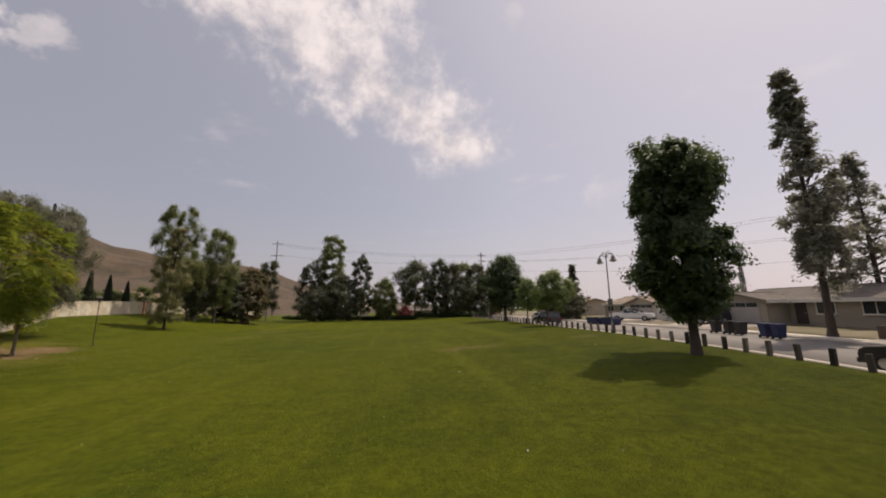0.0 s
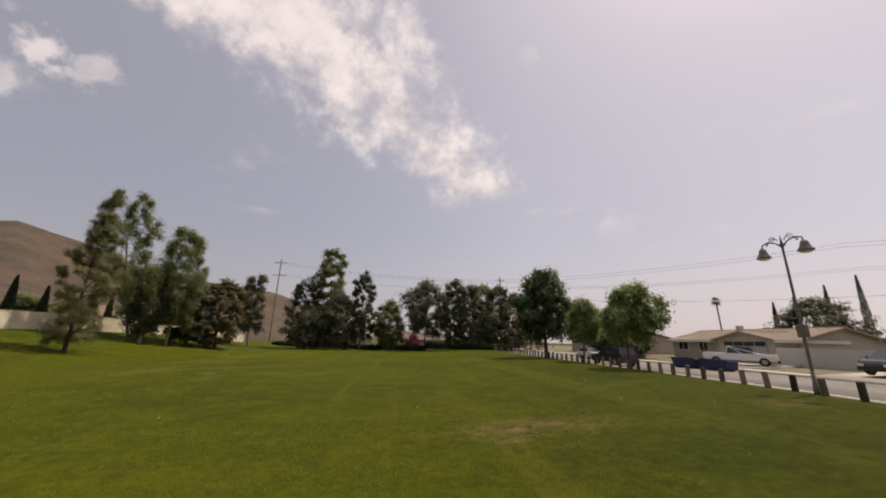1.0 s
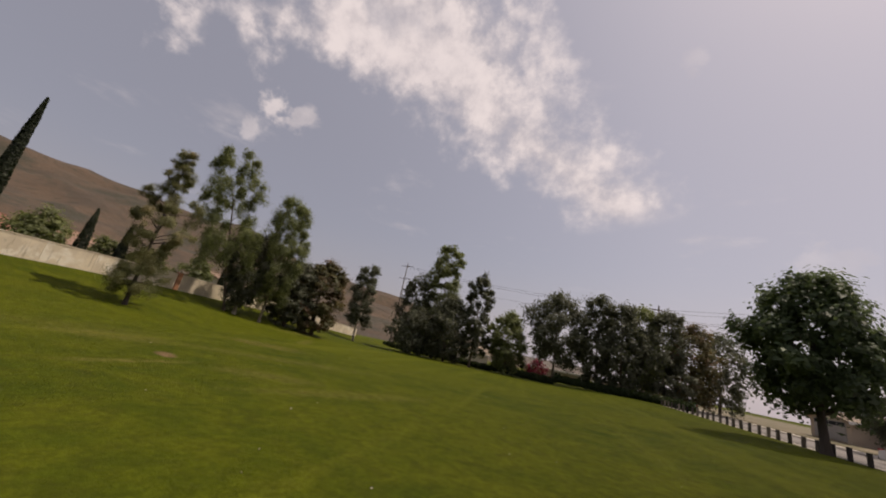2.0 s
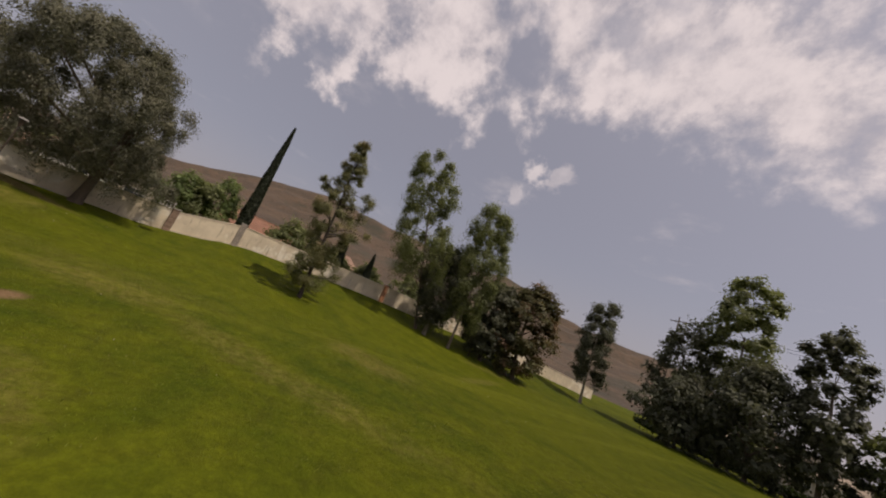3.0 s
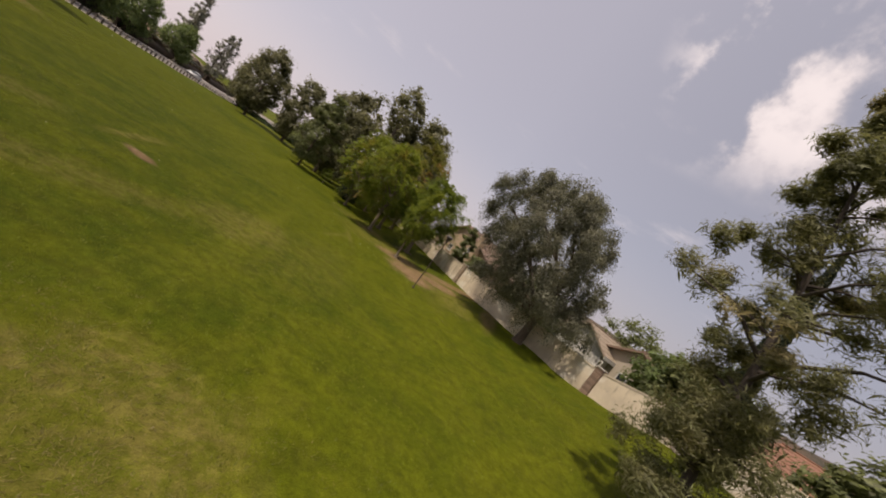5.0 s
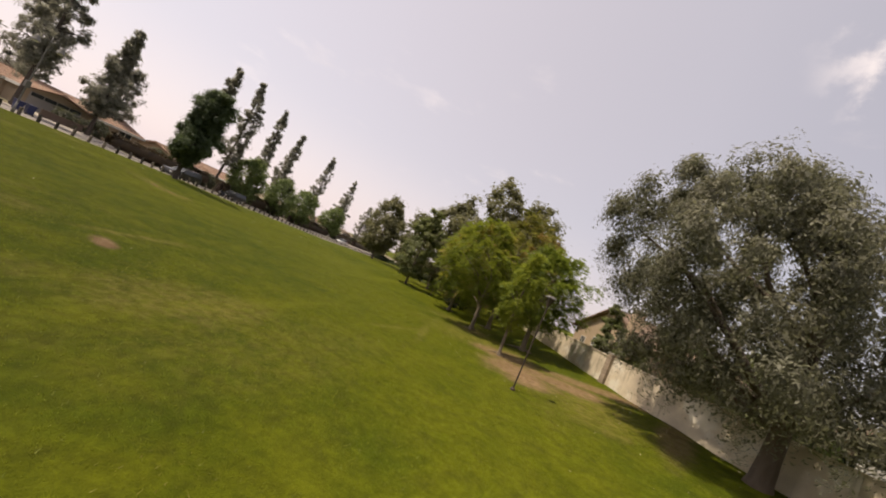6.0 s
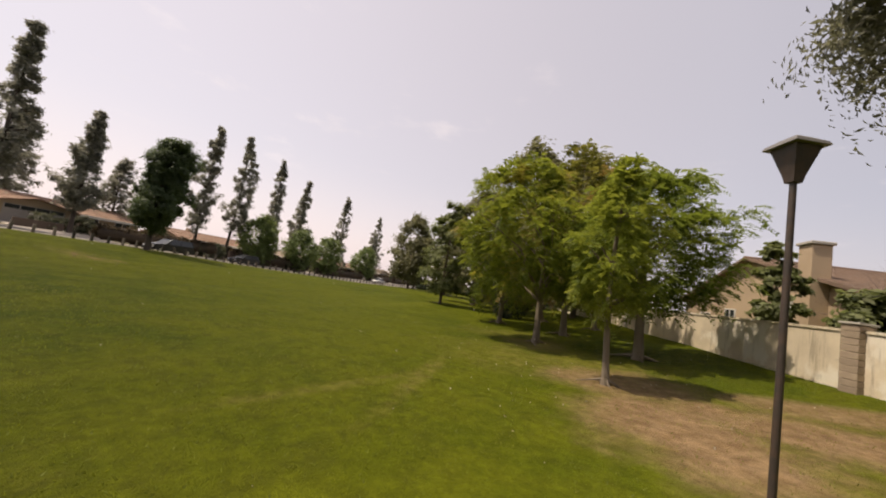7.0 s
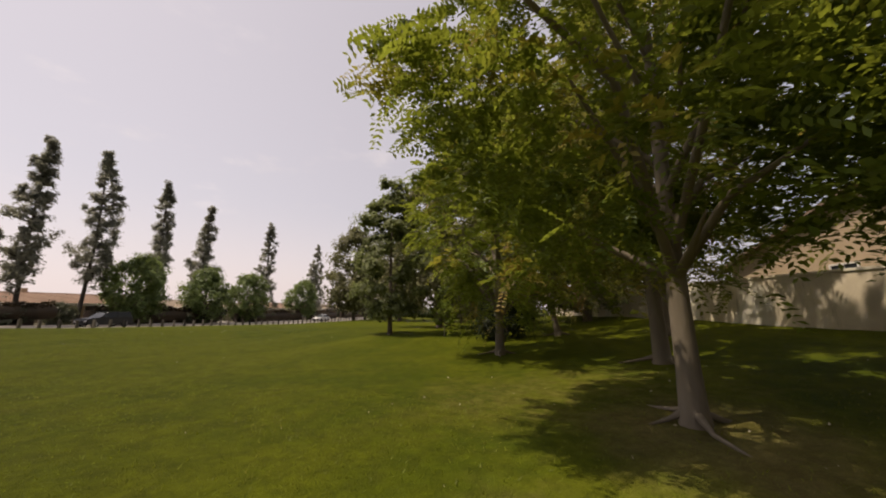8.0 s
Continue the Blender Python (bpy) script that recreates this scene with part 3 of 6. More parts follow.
def build_posts():
    bm = box(bmesh.new(), -0.09, -0.09, -0.3, 0.09, 0.09, 0.70, bevel=0.018)
    first = part("bollard", bm, M_POST)
    first.matrix_world = pose(fence_x(-80), -80, lift(-80))
    tagged(first, "short square weathered wooden post at the lawn's edge", "bollard", "posts along the street")
    rng = random.Random(4)
    y = -80 + 1.2
    while y < 92:
        m = pose(fence_x(y) + rng.uniform(-0.04, 0.04), y, lift(y) + rng.uniform(-0.05, 0.02), rng.uniform(-2.5, 2.5), rng.uniform(-2.5, 2.5), rng.uniform(-12, 12) - 3)
        copy_thing(first, m)
        y += 1.2 + rng.uniform(-0.05, 0.05)


build_posts()

# ---------------------------------------------------------------- trees


def leaf_cloud(name, pts, size, mat, parent, rng, aspect=0.5, droop=0.0, jitter=0.45, facing=None, scale=None, along=None):
    """Many small leaf blades, each a bent diamond, round the given points; facing: the side the blades turn to."""
    n = len(pts)
    d = rng.normal(size=(n, 3)) if along is None else along.copy()
    if along is None:
        d[:, 2] = d[:, 2] * 0.7 - droop
    if facing is not None:
        d -= facing * np.sum(d * facing, axis=1, keepdims=True)
    d /= np.linalg.norm(d, axis=1, keepdims=True) + 1e-9
    s = np.cross(d, rng.normal(size=(n, 3)) if facing is None else facing)
    s /= np.linalg.norm(s, axis=1, keepdims=True) + 1e-9
    L = (size * (1 + jitter * rng.uniform(-1, 1, (n, 1))))
    if scale is not None:
        L *= scale[:, None]
    a, b = pts - d * L * 0.5, pts + d * L * 0.5
    up_ = np.cross(s, d) * L * 0.12
    l, r = pts + s * L * aspect * 0.5 + up_, pts - s * L * aspect * 0.5 + up_
    vs = np.stack([a, l, b, r], 1).reshape(-1, 3)
    fs = np.arange(4 * n).reshape(-1, 4)
    return raw(name, vs, fs, mat, parent)


TREE_COUNT = [0]


def tree(kind_name, x, y, height, crown_w, clear, style, leaf, bark, leaves, leaf_size, label, group="", trunk_r=0.16, lean=(0, 0), limbs=7, clumps=40, clump_r=None, droop=0.0, aspect=0.5, z=None, roots=0, seed=None, shift=(0, 0), uneven=0.45, gaps=0.08, sprays=9, flat=0.55, frond=0, rise_=0.25):
    """A tree with a tapered trunk, limbs and a crown of many leaves in clumps."""
    TREE_COUNT[0] += 1
    rng = np.random.default_rng(seed if seed is not None else 100 + TREE_COUNT[0])
    base_z = (ground_z(x, y) if x < fence_x(y) else yard_z(x - fence_x(y), y) - 0.02) if z is None else z
    root = thing(kind_name, x, y, base_z, 0, label, "shrub" if kind_name in ("garden_shrub", "blossom_bush", "low_bush") else "tree", group)
    lean_v = np.array([lean[0], lean[1], 0.0])
    crown_h = height - clear
    # trunk with a flare at the foot and a slight bend
    bend_ = rng.normal(size=2) * (0.02 if style != "cypress" else 0.0) * height
    k = 9
    tp, tr = [], []
    top_t = 0.93 if style in ("cone", "spire", "cypress", "pine") else 0.9 if style == "leader" else 0.72
    for i in range(k):
        t = i / (k - 1) * top_t
        w_ = math.sin(math.pi * min(1, t)) if style != "spire" else 0.4 * math.sin(math.pi * min(1, t))
        tp.append(np.array([bend_[0] * w_, bend_[1] * w_, t * height]) + lean_v * t * height)
        tr.append(trunk_r * (1 - 0.85 * t / top_t * (0.9 if top_t > 0.9 else 0.7)) * (1.55 if i == 0 else 1.0))
    tp.insert(1, tp[0] * 0.8 + tp[1] * 0.2 + np.array([0, 0, 0.02]))
    tr.insert(1, trunk_r * 1.1)
    tp[0] = tp[0] - np.array([0, 0, 0.25])
    tube("trunk", tp, tr, bark, root, n=10)
    for j in range(roots):
        a = j * 2 * math.pi / roots + rng.uniform(-0.4, 0.4)
        reach = trunk_r * rng.uniform(3, 8)
        tube("root", [(math.cos(a) * trunk_r * 0.6, math.sin(a) * trunk_r * 0.6, 0.16), (math.cos(a) * reach * 0.5, math.sin(a) * reach * 0.5, 0.05), (math.cos(a + 0.2) * reach, math.sin(a + 0.2) * reach, -0.04)], [trunk_r * 0.42, trunk_r * 0.2, trunk_r * 0.08], bark, root, n=6)
    pull = np.array([shift[0], shift[1], 0.0])
    axis = lambda t: pull * min(1.0, max(0.0, t * height - clear) / (0.35 * crown_h)) + np.array([bend_[0] * math.sin(math.pi * min(1, t)), bend_[1] * math.sin(math.pi * min(1, t)), t * height]) + lean_v * t * height

    def env(h):
        """Half width of the crown at the share h of its height."""
        if style == "round":
            return math.sin(math.pi * min(1, 0.12 + 0.86 * h)) ** 0.65
        if style == "leader":
            return math.sin(math.pi * min(1, 0.14 + 1.02 * h)) ** 0.6 if h < 0.5 else max(0.16, 0.97 - 1.6 * (h - 0.5)) if h < 0.8 else 0.46 - 1.3 * (h - 0.8)
        if style == "dome":
            return min(1.0, 0.72 + 0.9 * h) * math.sqrt(max(0.02, 1 - (max(0.0, h - 0.5) / 0.54) ** 2))
        if style == "column":
            return float(np.interp(h, (0, 0.14, 0.3, 0.46, 0.62, 0.78, 0.9, 1.0), (0.36, 0.82, 1.0, 0.78, 0.82, 1.0, 0.78, 0.36)))
        if style == "cone":
            return (1 - h) ** 0.75 * (0.45 + 0.55 * min(1, h / 0.18)) + 0.06
        if style == "spire":
            return ((1 - h) ** 0.6 * (0.55 + 0.45 * min(1, h / 0.2)) + 0.05) * (1.0 + 0.6 * noise.noise((h * 6.5, x, y)))
        if style == "pine":
            low_ = 0.72 * math.exp(-((h - 0.10) / 0.13) ** 2)
            return max(low_, 0.42, 1.0 * math.exp(-((h - 0.52) / 0.24) ** 2)) * (1.0 if h < 0.84 else 1 - 0.45 * (h - 0.84) / 0.16)
        if style == "cypress":
            return max(0.05, (1 - h) ** 0.9) * min(1, 0.75 + h * 4)
        if style == "open":
            return 0.55 + 0.45 * math.sin(math.pi * min(1, 0.15 + 0.8 * h))
        return 1.0

    half = crown_w / 2
    centres = []
    if style == "cypress":
        for i in range(clumps):
            h = rng.uniform(0, 1) ** 1.15
            a = rng.uniform(0, 2 * math.pi)
            r = half * env(h) * math.sqrt(rng.uniform(0.2, 1)) * 0.85
            centres.append(axis((clear + h * crown_h) / height) + np.array([math.cos(a) * r, math.sin(a) * r, 0]))
    else:
        for i in range(clumps):
            h = (i + rng.uniform(0, 1)) / clumps
            a = i * 2.39996 + rng.uniform(-0.4, 0.4) * (5 if style == "leader" else 1)
            if style in ("cone", "spire", "pine"):
                r = half * env(h) * rng.uniform(0.35, 0.95)
            else:
                r = half * env(h) * (rng.uniform(0.25, 1.0) ** 0.55) * 0.86
            wave = noise.noise((math.cos(a) * 1.3 + x, math.sin(a) * 1.3 + y, h * 3.2))
            r *= rng.uniform(0.85, 1.1) * (1 + uneven * wave)
            if noise.noise((math.cos(a) * 2.3 + y, math.sin(a) * 2.3, h * 5.5 + x)) < -0.55 + gaps * 2.5 and rng.uniform() < 0.75:
                continue
            centres.append(axis((clear + h * crown_h) / height) + np.array([math.cos(a) * r, math.sin(a) * r, rng.normal() * 0.03 * crown_h]))
    centres = np.array(centres)
    # limbs reach some of the clumps
    order = rng.permutation(len(centres))[:limbs]
    for j in order:
        c = centres[j]
        t0 = max(clear * 0.75, c[2] - np.linalg.norm(c[:2]) * (0.3 if style in ("cone", "spire", "pine") else 0.55 if style == "open" else 0.9)) / height
        t0 = min(max(t0, 0.12), top_t * 0.97)
        p = axis(t0) - pull * min(1.0, max(0.0, t0 * height - clear) / (0.35 * crown_h))
        r = trunk_r * (1 - 0.72 * t0 / top_t)
        mid = (p + c) / 2 + rng.normal(size=3) * 0.05 * np.linalg.norm(c - p) + np.array([0, 0, 0.06 * np.linalg.norm(c - p)])
        tube("limb", [p, mid, c], [r * 0.62, r * 0.42, r * 0.12], bark, root, n=6)
    cr = clump_r or half * 0.34
    share = rng.uniform(0.5, 1.4, len(centres))
    if style == "leader":
        share[centres[:, 2] > clear + 0.7 * crown_h] *= 0.7
    share = (share / share.sum() * leaves).astype(int) + 1
    pts, face, grow = [], [], []
    if style == "cypress":
        h_ = rng.uniform(0, 1, leaves) ** 1.3
        a_ = rng.uniform(0, 2 * math.pi, leaves)
        lump = np.array([noise.noise((math.cos(a) * 1.5 + x, math.sin(a) * 1.5 + y, h * 9)) for a, h in zip(a_, h_)])
        wide = half * np.minimum(1.0, 0.55 + h_ * 2.2) * (1 - h_) ** 0.62
        r_ = wide * np.sqrt(rng.uniform(0.45, 1.0, leaves)) * (1 + 0.16 * lump)
        side_ = np.column_stack([np.cos(a_), np.sin(a_), np.zeros(leaves)])
        f = side_ + rng.normal(size=(leaves, 3)) * 0.4 + np.array([0, 0, 0.35])
        pts.append(side_ * r_[:, None] + np.column_stack([np.zeros((leaves, 2)), clear + h_ * crown_h + 0.05 * lump]))
        face.append(f / np.linalg.norm(f, axis=1, keepdims=True))
        grow.append(np.ones(leaves))
        centres = []
    mid_ = axis((clear + crown_h * 0.4) / height)
    for c, n_ in zip(centres, share):
        size_ = cr * rng.uniform(0.65, 1.25) * (0.65 if style == "leader" and c[2] > clear + 0.75 * crown_h else 1.15 - 0.45 * (c[2] - clear) / crown_h if style in ("spire", "pine") else 1.0)
        out_ = (c - mid_) * np.array([1, 1, 0.6])
        out_ /= np.linalg.norm(out_) + 1e-9
        if n_:
            # each clump is a tuft of leafy sprays that start near its middle
            m_ = max(3, int(sprays * rng.uniform(0.7, 1.3)))
            d = rng.normal(size=(m_, 3)) + out_ * 0.75 + np.array([0, 0, rise_])
            d /= np.linalg.norm(d, axis=1, keepdims=True)
            d[:, 2] *= 0.5 + 0.5 * flat
            d *= size_ * rng.uniform(0.65, 1.15, (m_, 1))
            who = rng.integers(0, m_, n_)
            w = rng.uniform(0.08, 1, n_) ** 0.75
            off = rng.normal(size=(n_, 3)) * size_ * (0.26 - 0.10 * w[:, None])
            off[:, 2] *= flat
            q = d[who] * w[:, None] + off
            if droop:
                q[:, 2] -= w * w * droop * rng.uniform(0.5, 1.3, m_)[who]
        f = q / (size_ + 1e-6) * 0.8 + out_ * 0.35 + np.array([0, 0, 0.9 - 0.5 * flat]) + rng.normal(size=(n_, 3)) * 0.45
        f /= np.linalg.norm(f, axis=1, keepdims=True) + 1e-9
        pts.append(q + c)
        face.append(f)
        grow.append(np.where(w < 0.42, 1.7, 1.0))
    pts, face, grow = np.concatenate(pts), np.concatenate(face), np.concatenate(grow)
    if not frond:
        leaf_cloud("crown", pts, leaf_size, leaf, root, rng, aspect, droop * (1.7 if style == "dome" else 0.8), facing=face, scale=grow)
        return root
    # feathery leaves: leaflets in two rows along an arching stalk
    n_ = len(pts) // frond
    pick = rng.permutation(len(pts))[:n_]
    p, f = pts[pick], face[pick]
    out_ = (p - mid_) * np.array([1, 1, 0.2])
    out_ /= np.linalg.norm(out_, axis=1, keepdims=True) + 1e-9
    stalk = out_ * 0.7 + rng.normal(size=(n_, 3)) * np.array([0.7, 0.7, 0.35]) + np.array([0, 0, 0.1])
    stalk /= np.linalg.norm(stalk, axis=1, keepdims=True)
    side = np.cross(stalk, np.array([0, 0, 1.0]) + rng.normal(size=(n_, 3)) * 0.35)
    side /= np.linalg.norm(side, axis=1, keepdims=True) + 1e-9
    long_ = leaf_size * frond * 0.26 * rng.uniform(0.75, 1.25, (n_, 1))
    up_ = np.cross(side, stalk)
    spots, ways, faces = [], [], []
    for j in range(frond):
        g, e = (j // 2 + 0.6) / (frond / 2), 1 if j % 2 else -1
        sag = np.array([0, 0, -1.0]) * (g * g) * long_ * 0.5
        spots.append(p + stalk * long_ * g + sag + side * e * leaf_size * 0.42)
        ways.append(side * e + stalk * 0.55 + np.array([0, 0, -0.35]) + rng.normal(size=(n_, 3)) * 0.15)
        faces.append(up_ + rng.normal(size=(n_, 3)) * 0.22)
    faces = np.concatenate(faces)
    faces /= np.linalg.norm(faces, axis=1, keepdims=True)
    leaf_cloud("crown", np.concatenate(spots), leaf_size, leaf, root, rng, aspect, jitter=0.3, facing=faces, along=np.concatenate(ways))
    return root


# street-side trees of the park
tree("shade_tree", 5.4, 20.5, 10.6, 4.5, 2.5, "column", L_DEEP, M_BARK_DARK, 54000, 0.2, "tall dense dark green shade tree on the lawn", trunk_r=0.24, clumps=170, clump_r=0.78, limbs=9, seed=7, uneven=0.45, gaps=-0.04, flat=1.0, sprays=9, shift=(-0.35, -0.2))
tree("shade_tree", 9.3, 60.5, 10.2, 7.0, 2.8, "round", L_DEEP, M_BARK_DARK, 19000, 0.30, "broad dark green shade tree near the posts", trunk_r=0.24, clumps=120, clump_r=1.2, flat=1.0, gaps=0.0)
# feathery trees by the wall
LOCUSTS = [(-33.7, 31.75, 6.3, 2.3, 2.25, "leader", L_LOCUST, 0.10, 40000, 0.08, (0.0, 0.0), 84, 0.46), (-31.5, 25.3, 8.3, 6.2, 2.6, "round", L_LOCUST_MID, 0.16, 60000, 0.115, (1.2, 0.7), 105, 0.8), (-28.6, 17.8, 8.8, 6.6, 1.8, "round", L_LOCUST_MID, 0.16, 26000, 0.16, (0.4, 0.0), 70, 0.9),
           (-32.8, 20.9, 11.0, 6.8, 2.6, "round", L_LOCUST_RUST, 0.19, 28000, 0.16, (0.0, 0.0), 80, 0.95), (-35.5, 26.7, 7.4, 6.6, 2.5, "round", L_LOCUST_DEEP, 0.20, 50000, 0.14, (0.0, 0.0), 90, 0.85), (-31.3, 12.3, 9.6, 6.6, 1.8, "round", L_LOCUST_RUST, 0.16, 16000, 0.17, (0.0, 0.0), 70, 0.95), (-34.9, 16.1, 11.0, 7.0, 2.2, "round", L_LOCUST_RUST, 0.18, 16000, 0.17, (0.0, 0.0), 70, 0.95)]
for x_, y_, h_, w_, c_, s_, l_, r_, n_, q_, e_, k_, t_ in LOCUSTS:
    tree("lawn_tree", x_, y_, h_, w_, c_, s_, l_, M_BARK_OLIVE, n_, q_, "small tree with feathery yellow-green leaves and a slim trunk", "trees by the wall", trunk_r=r_, clumps=k_, clump_r=t_, limbs=16, aspect=0.46, droop=0.24, roots=4, shift=e_, flat=0.85, uneven=0.45, gaps=-0.03, frond=14)
tree("lawn_tree", -21.2, 9.3, 9.6, 5.4, 1.6, "round", L_GUM, M_BARK, 13000, 0.24, "slender grey-green tree standing out on the lawn", trunk_r=0.15, clumps=60, clump_r=1.0)
for x_, y_, h_, w_ in ((-28.6, 6.2, 17.4, 12.5), (-33.9, 6.2, 15.5, 10.0), (-22.6, 0.5, 14.0, 9.5), (-30.7, -8.5, 16, 12), (-22.8, -11.4, 11.5, 9.0), (-37.2, -4.4, 14.0, 10.0), (-5.2, -18.1, 13.6, 9.0), (-13.4, -15.5, 12.4, 8.6), (4.6, -44.0, 13.0, 9.0)):
    tree("evergreen_tree", x_, y_, h_, w_, 1.8, "round", L_OLIVE, M_BARK, 9500, 0.42, "broad olive-green evergreen tree by the wall", "evergreens by the wall", trunk_r=0.26, clumps=90, clump_r=1.5, flat=0.85)
tree("sapling", -24.9, 9.8, 2.1, 1.7, 0.8, "round", L_LOCUST, M_BARK_PALE, 2200, 0.1, "young pale green sapling on the lawn near the wall", trunk_r=0.04, clumps=22, clump_r=0.35, limbs=7, uneven=0.4)
tree("low_bush", -28.4, 12.2, 1.9, 3.2, 0.1, "round", L_CYPRESS, M_BARK_DARK, 5000, 0.14, "dense dark low bush under the trees by the wall", trunk_r=0.08, clumps=36, clump_r=0.6, limbs=5, gaps=-0.1, flat=0.9)
# grey-green willowy tree
tree("willowy_tree", -42.4, 39.2, 11.0, 11.2, 2.5, "dome", L_GREY, M_BARK, 150000, 0.125, "large grey-green willowy tree in front of the wall", trunk_r=0.32, clumps=270, clump_r=0.86, limbs=20, droop=0.8, aspect=0.36, seed=21, shift=(1.9, -1.7), uneven=0.34, gaps=-0.16, sprays=10, flat=1.25)
# young pine
tree("pine_tree", -37.85, 53.7, 12.5, 5.3, 1.0, "pine", L_PINE, M_BARK_DARK, 58000, 0.17, "slender open pine with tufted olive needles", trunk_r=0.15, clumps=120, clump_r=0.66, limbs=50, aspect=0.15, lean=(0.085, -0.071), seed=31, uneven=0.45, gaps=-0.02, sprays=8, flat=1.0, rise_=0.6)
# gum trees on the bank
tree("gum_tree", -42.2, 66.9, 17.0, 7.6, 5.2, "open", L_GUM, M_BARK, 42000, 0.19, "tall gum tree with bare pale limbs and airy clumps", "gum trees on the bank", trunk_r=0.15, clumps=96, clump_r=1.0, limbs=16, gaps=0.05, uneven=0.5, flat=1.4, lean=(0.01, -0.33), droop=0.6, aspect=0.28, seed=41)
tree("gum_tree", -39.6, 69.8, 15.8, 5.8, 3.6, "open", L_GUM, M_BARK_OLIVE, 38000, 0.21, "tall leafy gum tree on the grassy bank", "gum trees on the bank", trunk_r=0.15, clumps=92, clump_r=1.05, limbs=14, gaps=0.05, uneven=0.45, flat=1.35, droop=0.5, aspect=0.3, seed=43)
tree("gum_tree", -41.4, 67.6, 9.0, 5.0, 1.6, "round", L_GUM_DARK, M_BARK_PALE, 16000, 0.28, "low dark bushy gum between the taller ones", "gum trees on the bank", trunk_r=0.2, clumps=80, clump_r=1.1, droop=0.25, aspect=0.3, flat=1.0)
tree("turning_tree", -37.0, 77.4, 10.2, 8.0, 1.0, "round", L_AUTUMN, M_BARK, 20000, 0.28, "broad low tree with brownish-red turning leaves", trunk_r=0.24, clumps=110, clump_r=1.1)
tree("olive_tree", -39.8, 74.7, 8.4, 7.5, 1.0, "round", L_GUM_DARK, M_BARK, 13000, 0.3, "broad dark olive tree beside the turning one", trunk_r=0.2, clumps=60, clump_r=1.4)
tree("gum_tree", -39.6, 94.9, 14.0, 5.6, 3.4, "open", L_GUM_DARK, M_BARK_PALE, 18000, 0.3, "narrow gum tree with two pale stems", "gum trees at the far end", trunk_r=0.2, clumps=56, clump_r=1.1, aspect=0.3, droop=0.25, flat=1.1)
FAR_END = [(-25.6, 101.0, 20.9, 8.4, 3.0, "open", L_GUM, 26000), (-30.6, 99.6, 14.4, 7.4, 2.2, "open", L_GUM_DARK, 11000), (-17.4, 97.2, 15.6, 5.6, 2.4, "open", L_GUM_DARK, 14000), (-22.1, 96.6, 10.5, 9.0, 1.2, "round", L_GUM_DARK, 14000), (-28.5, 96.7, 7.5, 8.5, 0.8, "round", L_GUM_DARK, 12000),
           (-11.3, 98.5, 9.8, 7.6, 0.9, "round", L_GUM, 14000), (-3.0, 100.4, 14.4, 11.4, 4.2, "round", L_GUM_DARK, 20000), (3.4, 96.3, 14.5, 7.5, 1.8, "round", L_GUM_DARK, 12000), (6.9, 94.9, 13.0, 8.5, 1.2, "round", L_GUM_DARK, 14000), (10.3, 96.9, 13.5, 8.0, 1.8, "round", L_GUM, 12000), (13.2, 96.0, 13.5, 8.5, 1.4, "round", L_GUM_DARK, 14000), (17.7, 97.6, 12.0, 8.0, 1.8, "round", L_AUTUMN, 11000), (23.3, 102.6, 12, 9, 1.5, "round", L_GUM_DARK, 11000)]
for x_, y_, h_, w_, c_, s_, l_, n_ in FAR_END:
    tree("boundary_tree", x_, y_, h_ * 1.03, w_ * 1.06, c_, s_, l_, M_BARK, int(n_ * 0.71), 0.38, "dark olive tree behind the low hedge", "trees at the far end", trunk_r=0.22, clumps=80, clump_r=w_ * 0.18, flat=0.9, gaps=-0.06, z=ground_z(min(x_, 12), y_))
# cypresses behind the wall
tree("cypress_tree", -47.4, 48.3, 12.6, 1.35, 0.2, "cypress", L_CYPRESS, M_BARK_DARK, 12000, 0.2, "very tall narrow dark cypress behind the wall", "cypresses", trunk_r=0.12, clumps=420, clump_r=0.42, z=2.4, limbs=3)
for x_, y_, h_ in ((-47.6, 54.8, 5.8), (-47.7, 58.0, 5.5), (-47.9, 61.6, 4.9), (-48.3, 70.9, 5.2)):
    tree("cypress_tree", x_, y_, h_, 1.25, 0.1, "cypress", L_CYPRESS, M_BARK_DARK, 5200, 0.18, "small narrow dark cypress behind the wall", "cypresses", trunk_r=0.08, clumps=340, clump_r=0.30, z=2.4, limbs=3)
# tall thin conifers across the street, haze tinted into their needles
TALL = [(21.9, 25.8, 20.7, 3.5, 1.1), (21.7, 19.1, 14.3, 3.7, 1.1), (22.3, 4.4, 20.2, 3.4, 0.9), (22.6, -1.2, 22.0, 3.9, 0.9), (22.8, -9.7, 20.6, 3.4, 0.8), (22.6, -17.6, 19.4, 3.7, 0.8), (22.8, -32.9, 20.4, 5.0, 0.9), (29.8, -62.8, 21.0, 7.4, 0.9), (26.9, -56.6, 15.0, 5.0, 0.6), (24.6, -72.7, 16.0, 5.4, 0.6), (35.6, 30.6, 16, 6, 0.6), (36.3, 20.1, 15, 6, 0.6), (27.3, -84.4, 17, 6, 0.6), (32.8, 10.0, 12, 6, 0.6)]
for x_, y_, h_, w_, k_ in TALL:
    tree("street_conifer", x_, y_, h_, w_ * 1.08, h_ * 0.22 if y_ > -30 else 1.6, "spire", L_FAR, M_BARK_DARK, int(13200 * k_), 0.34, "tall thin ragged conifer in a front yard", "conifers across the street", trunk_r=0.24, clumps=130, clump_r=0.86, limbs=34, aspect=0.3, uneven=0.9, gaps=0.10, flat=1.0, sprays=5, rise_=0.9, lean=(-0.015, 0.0))
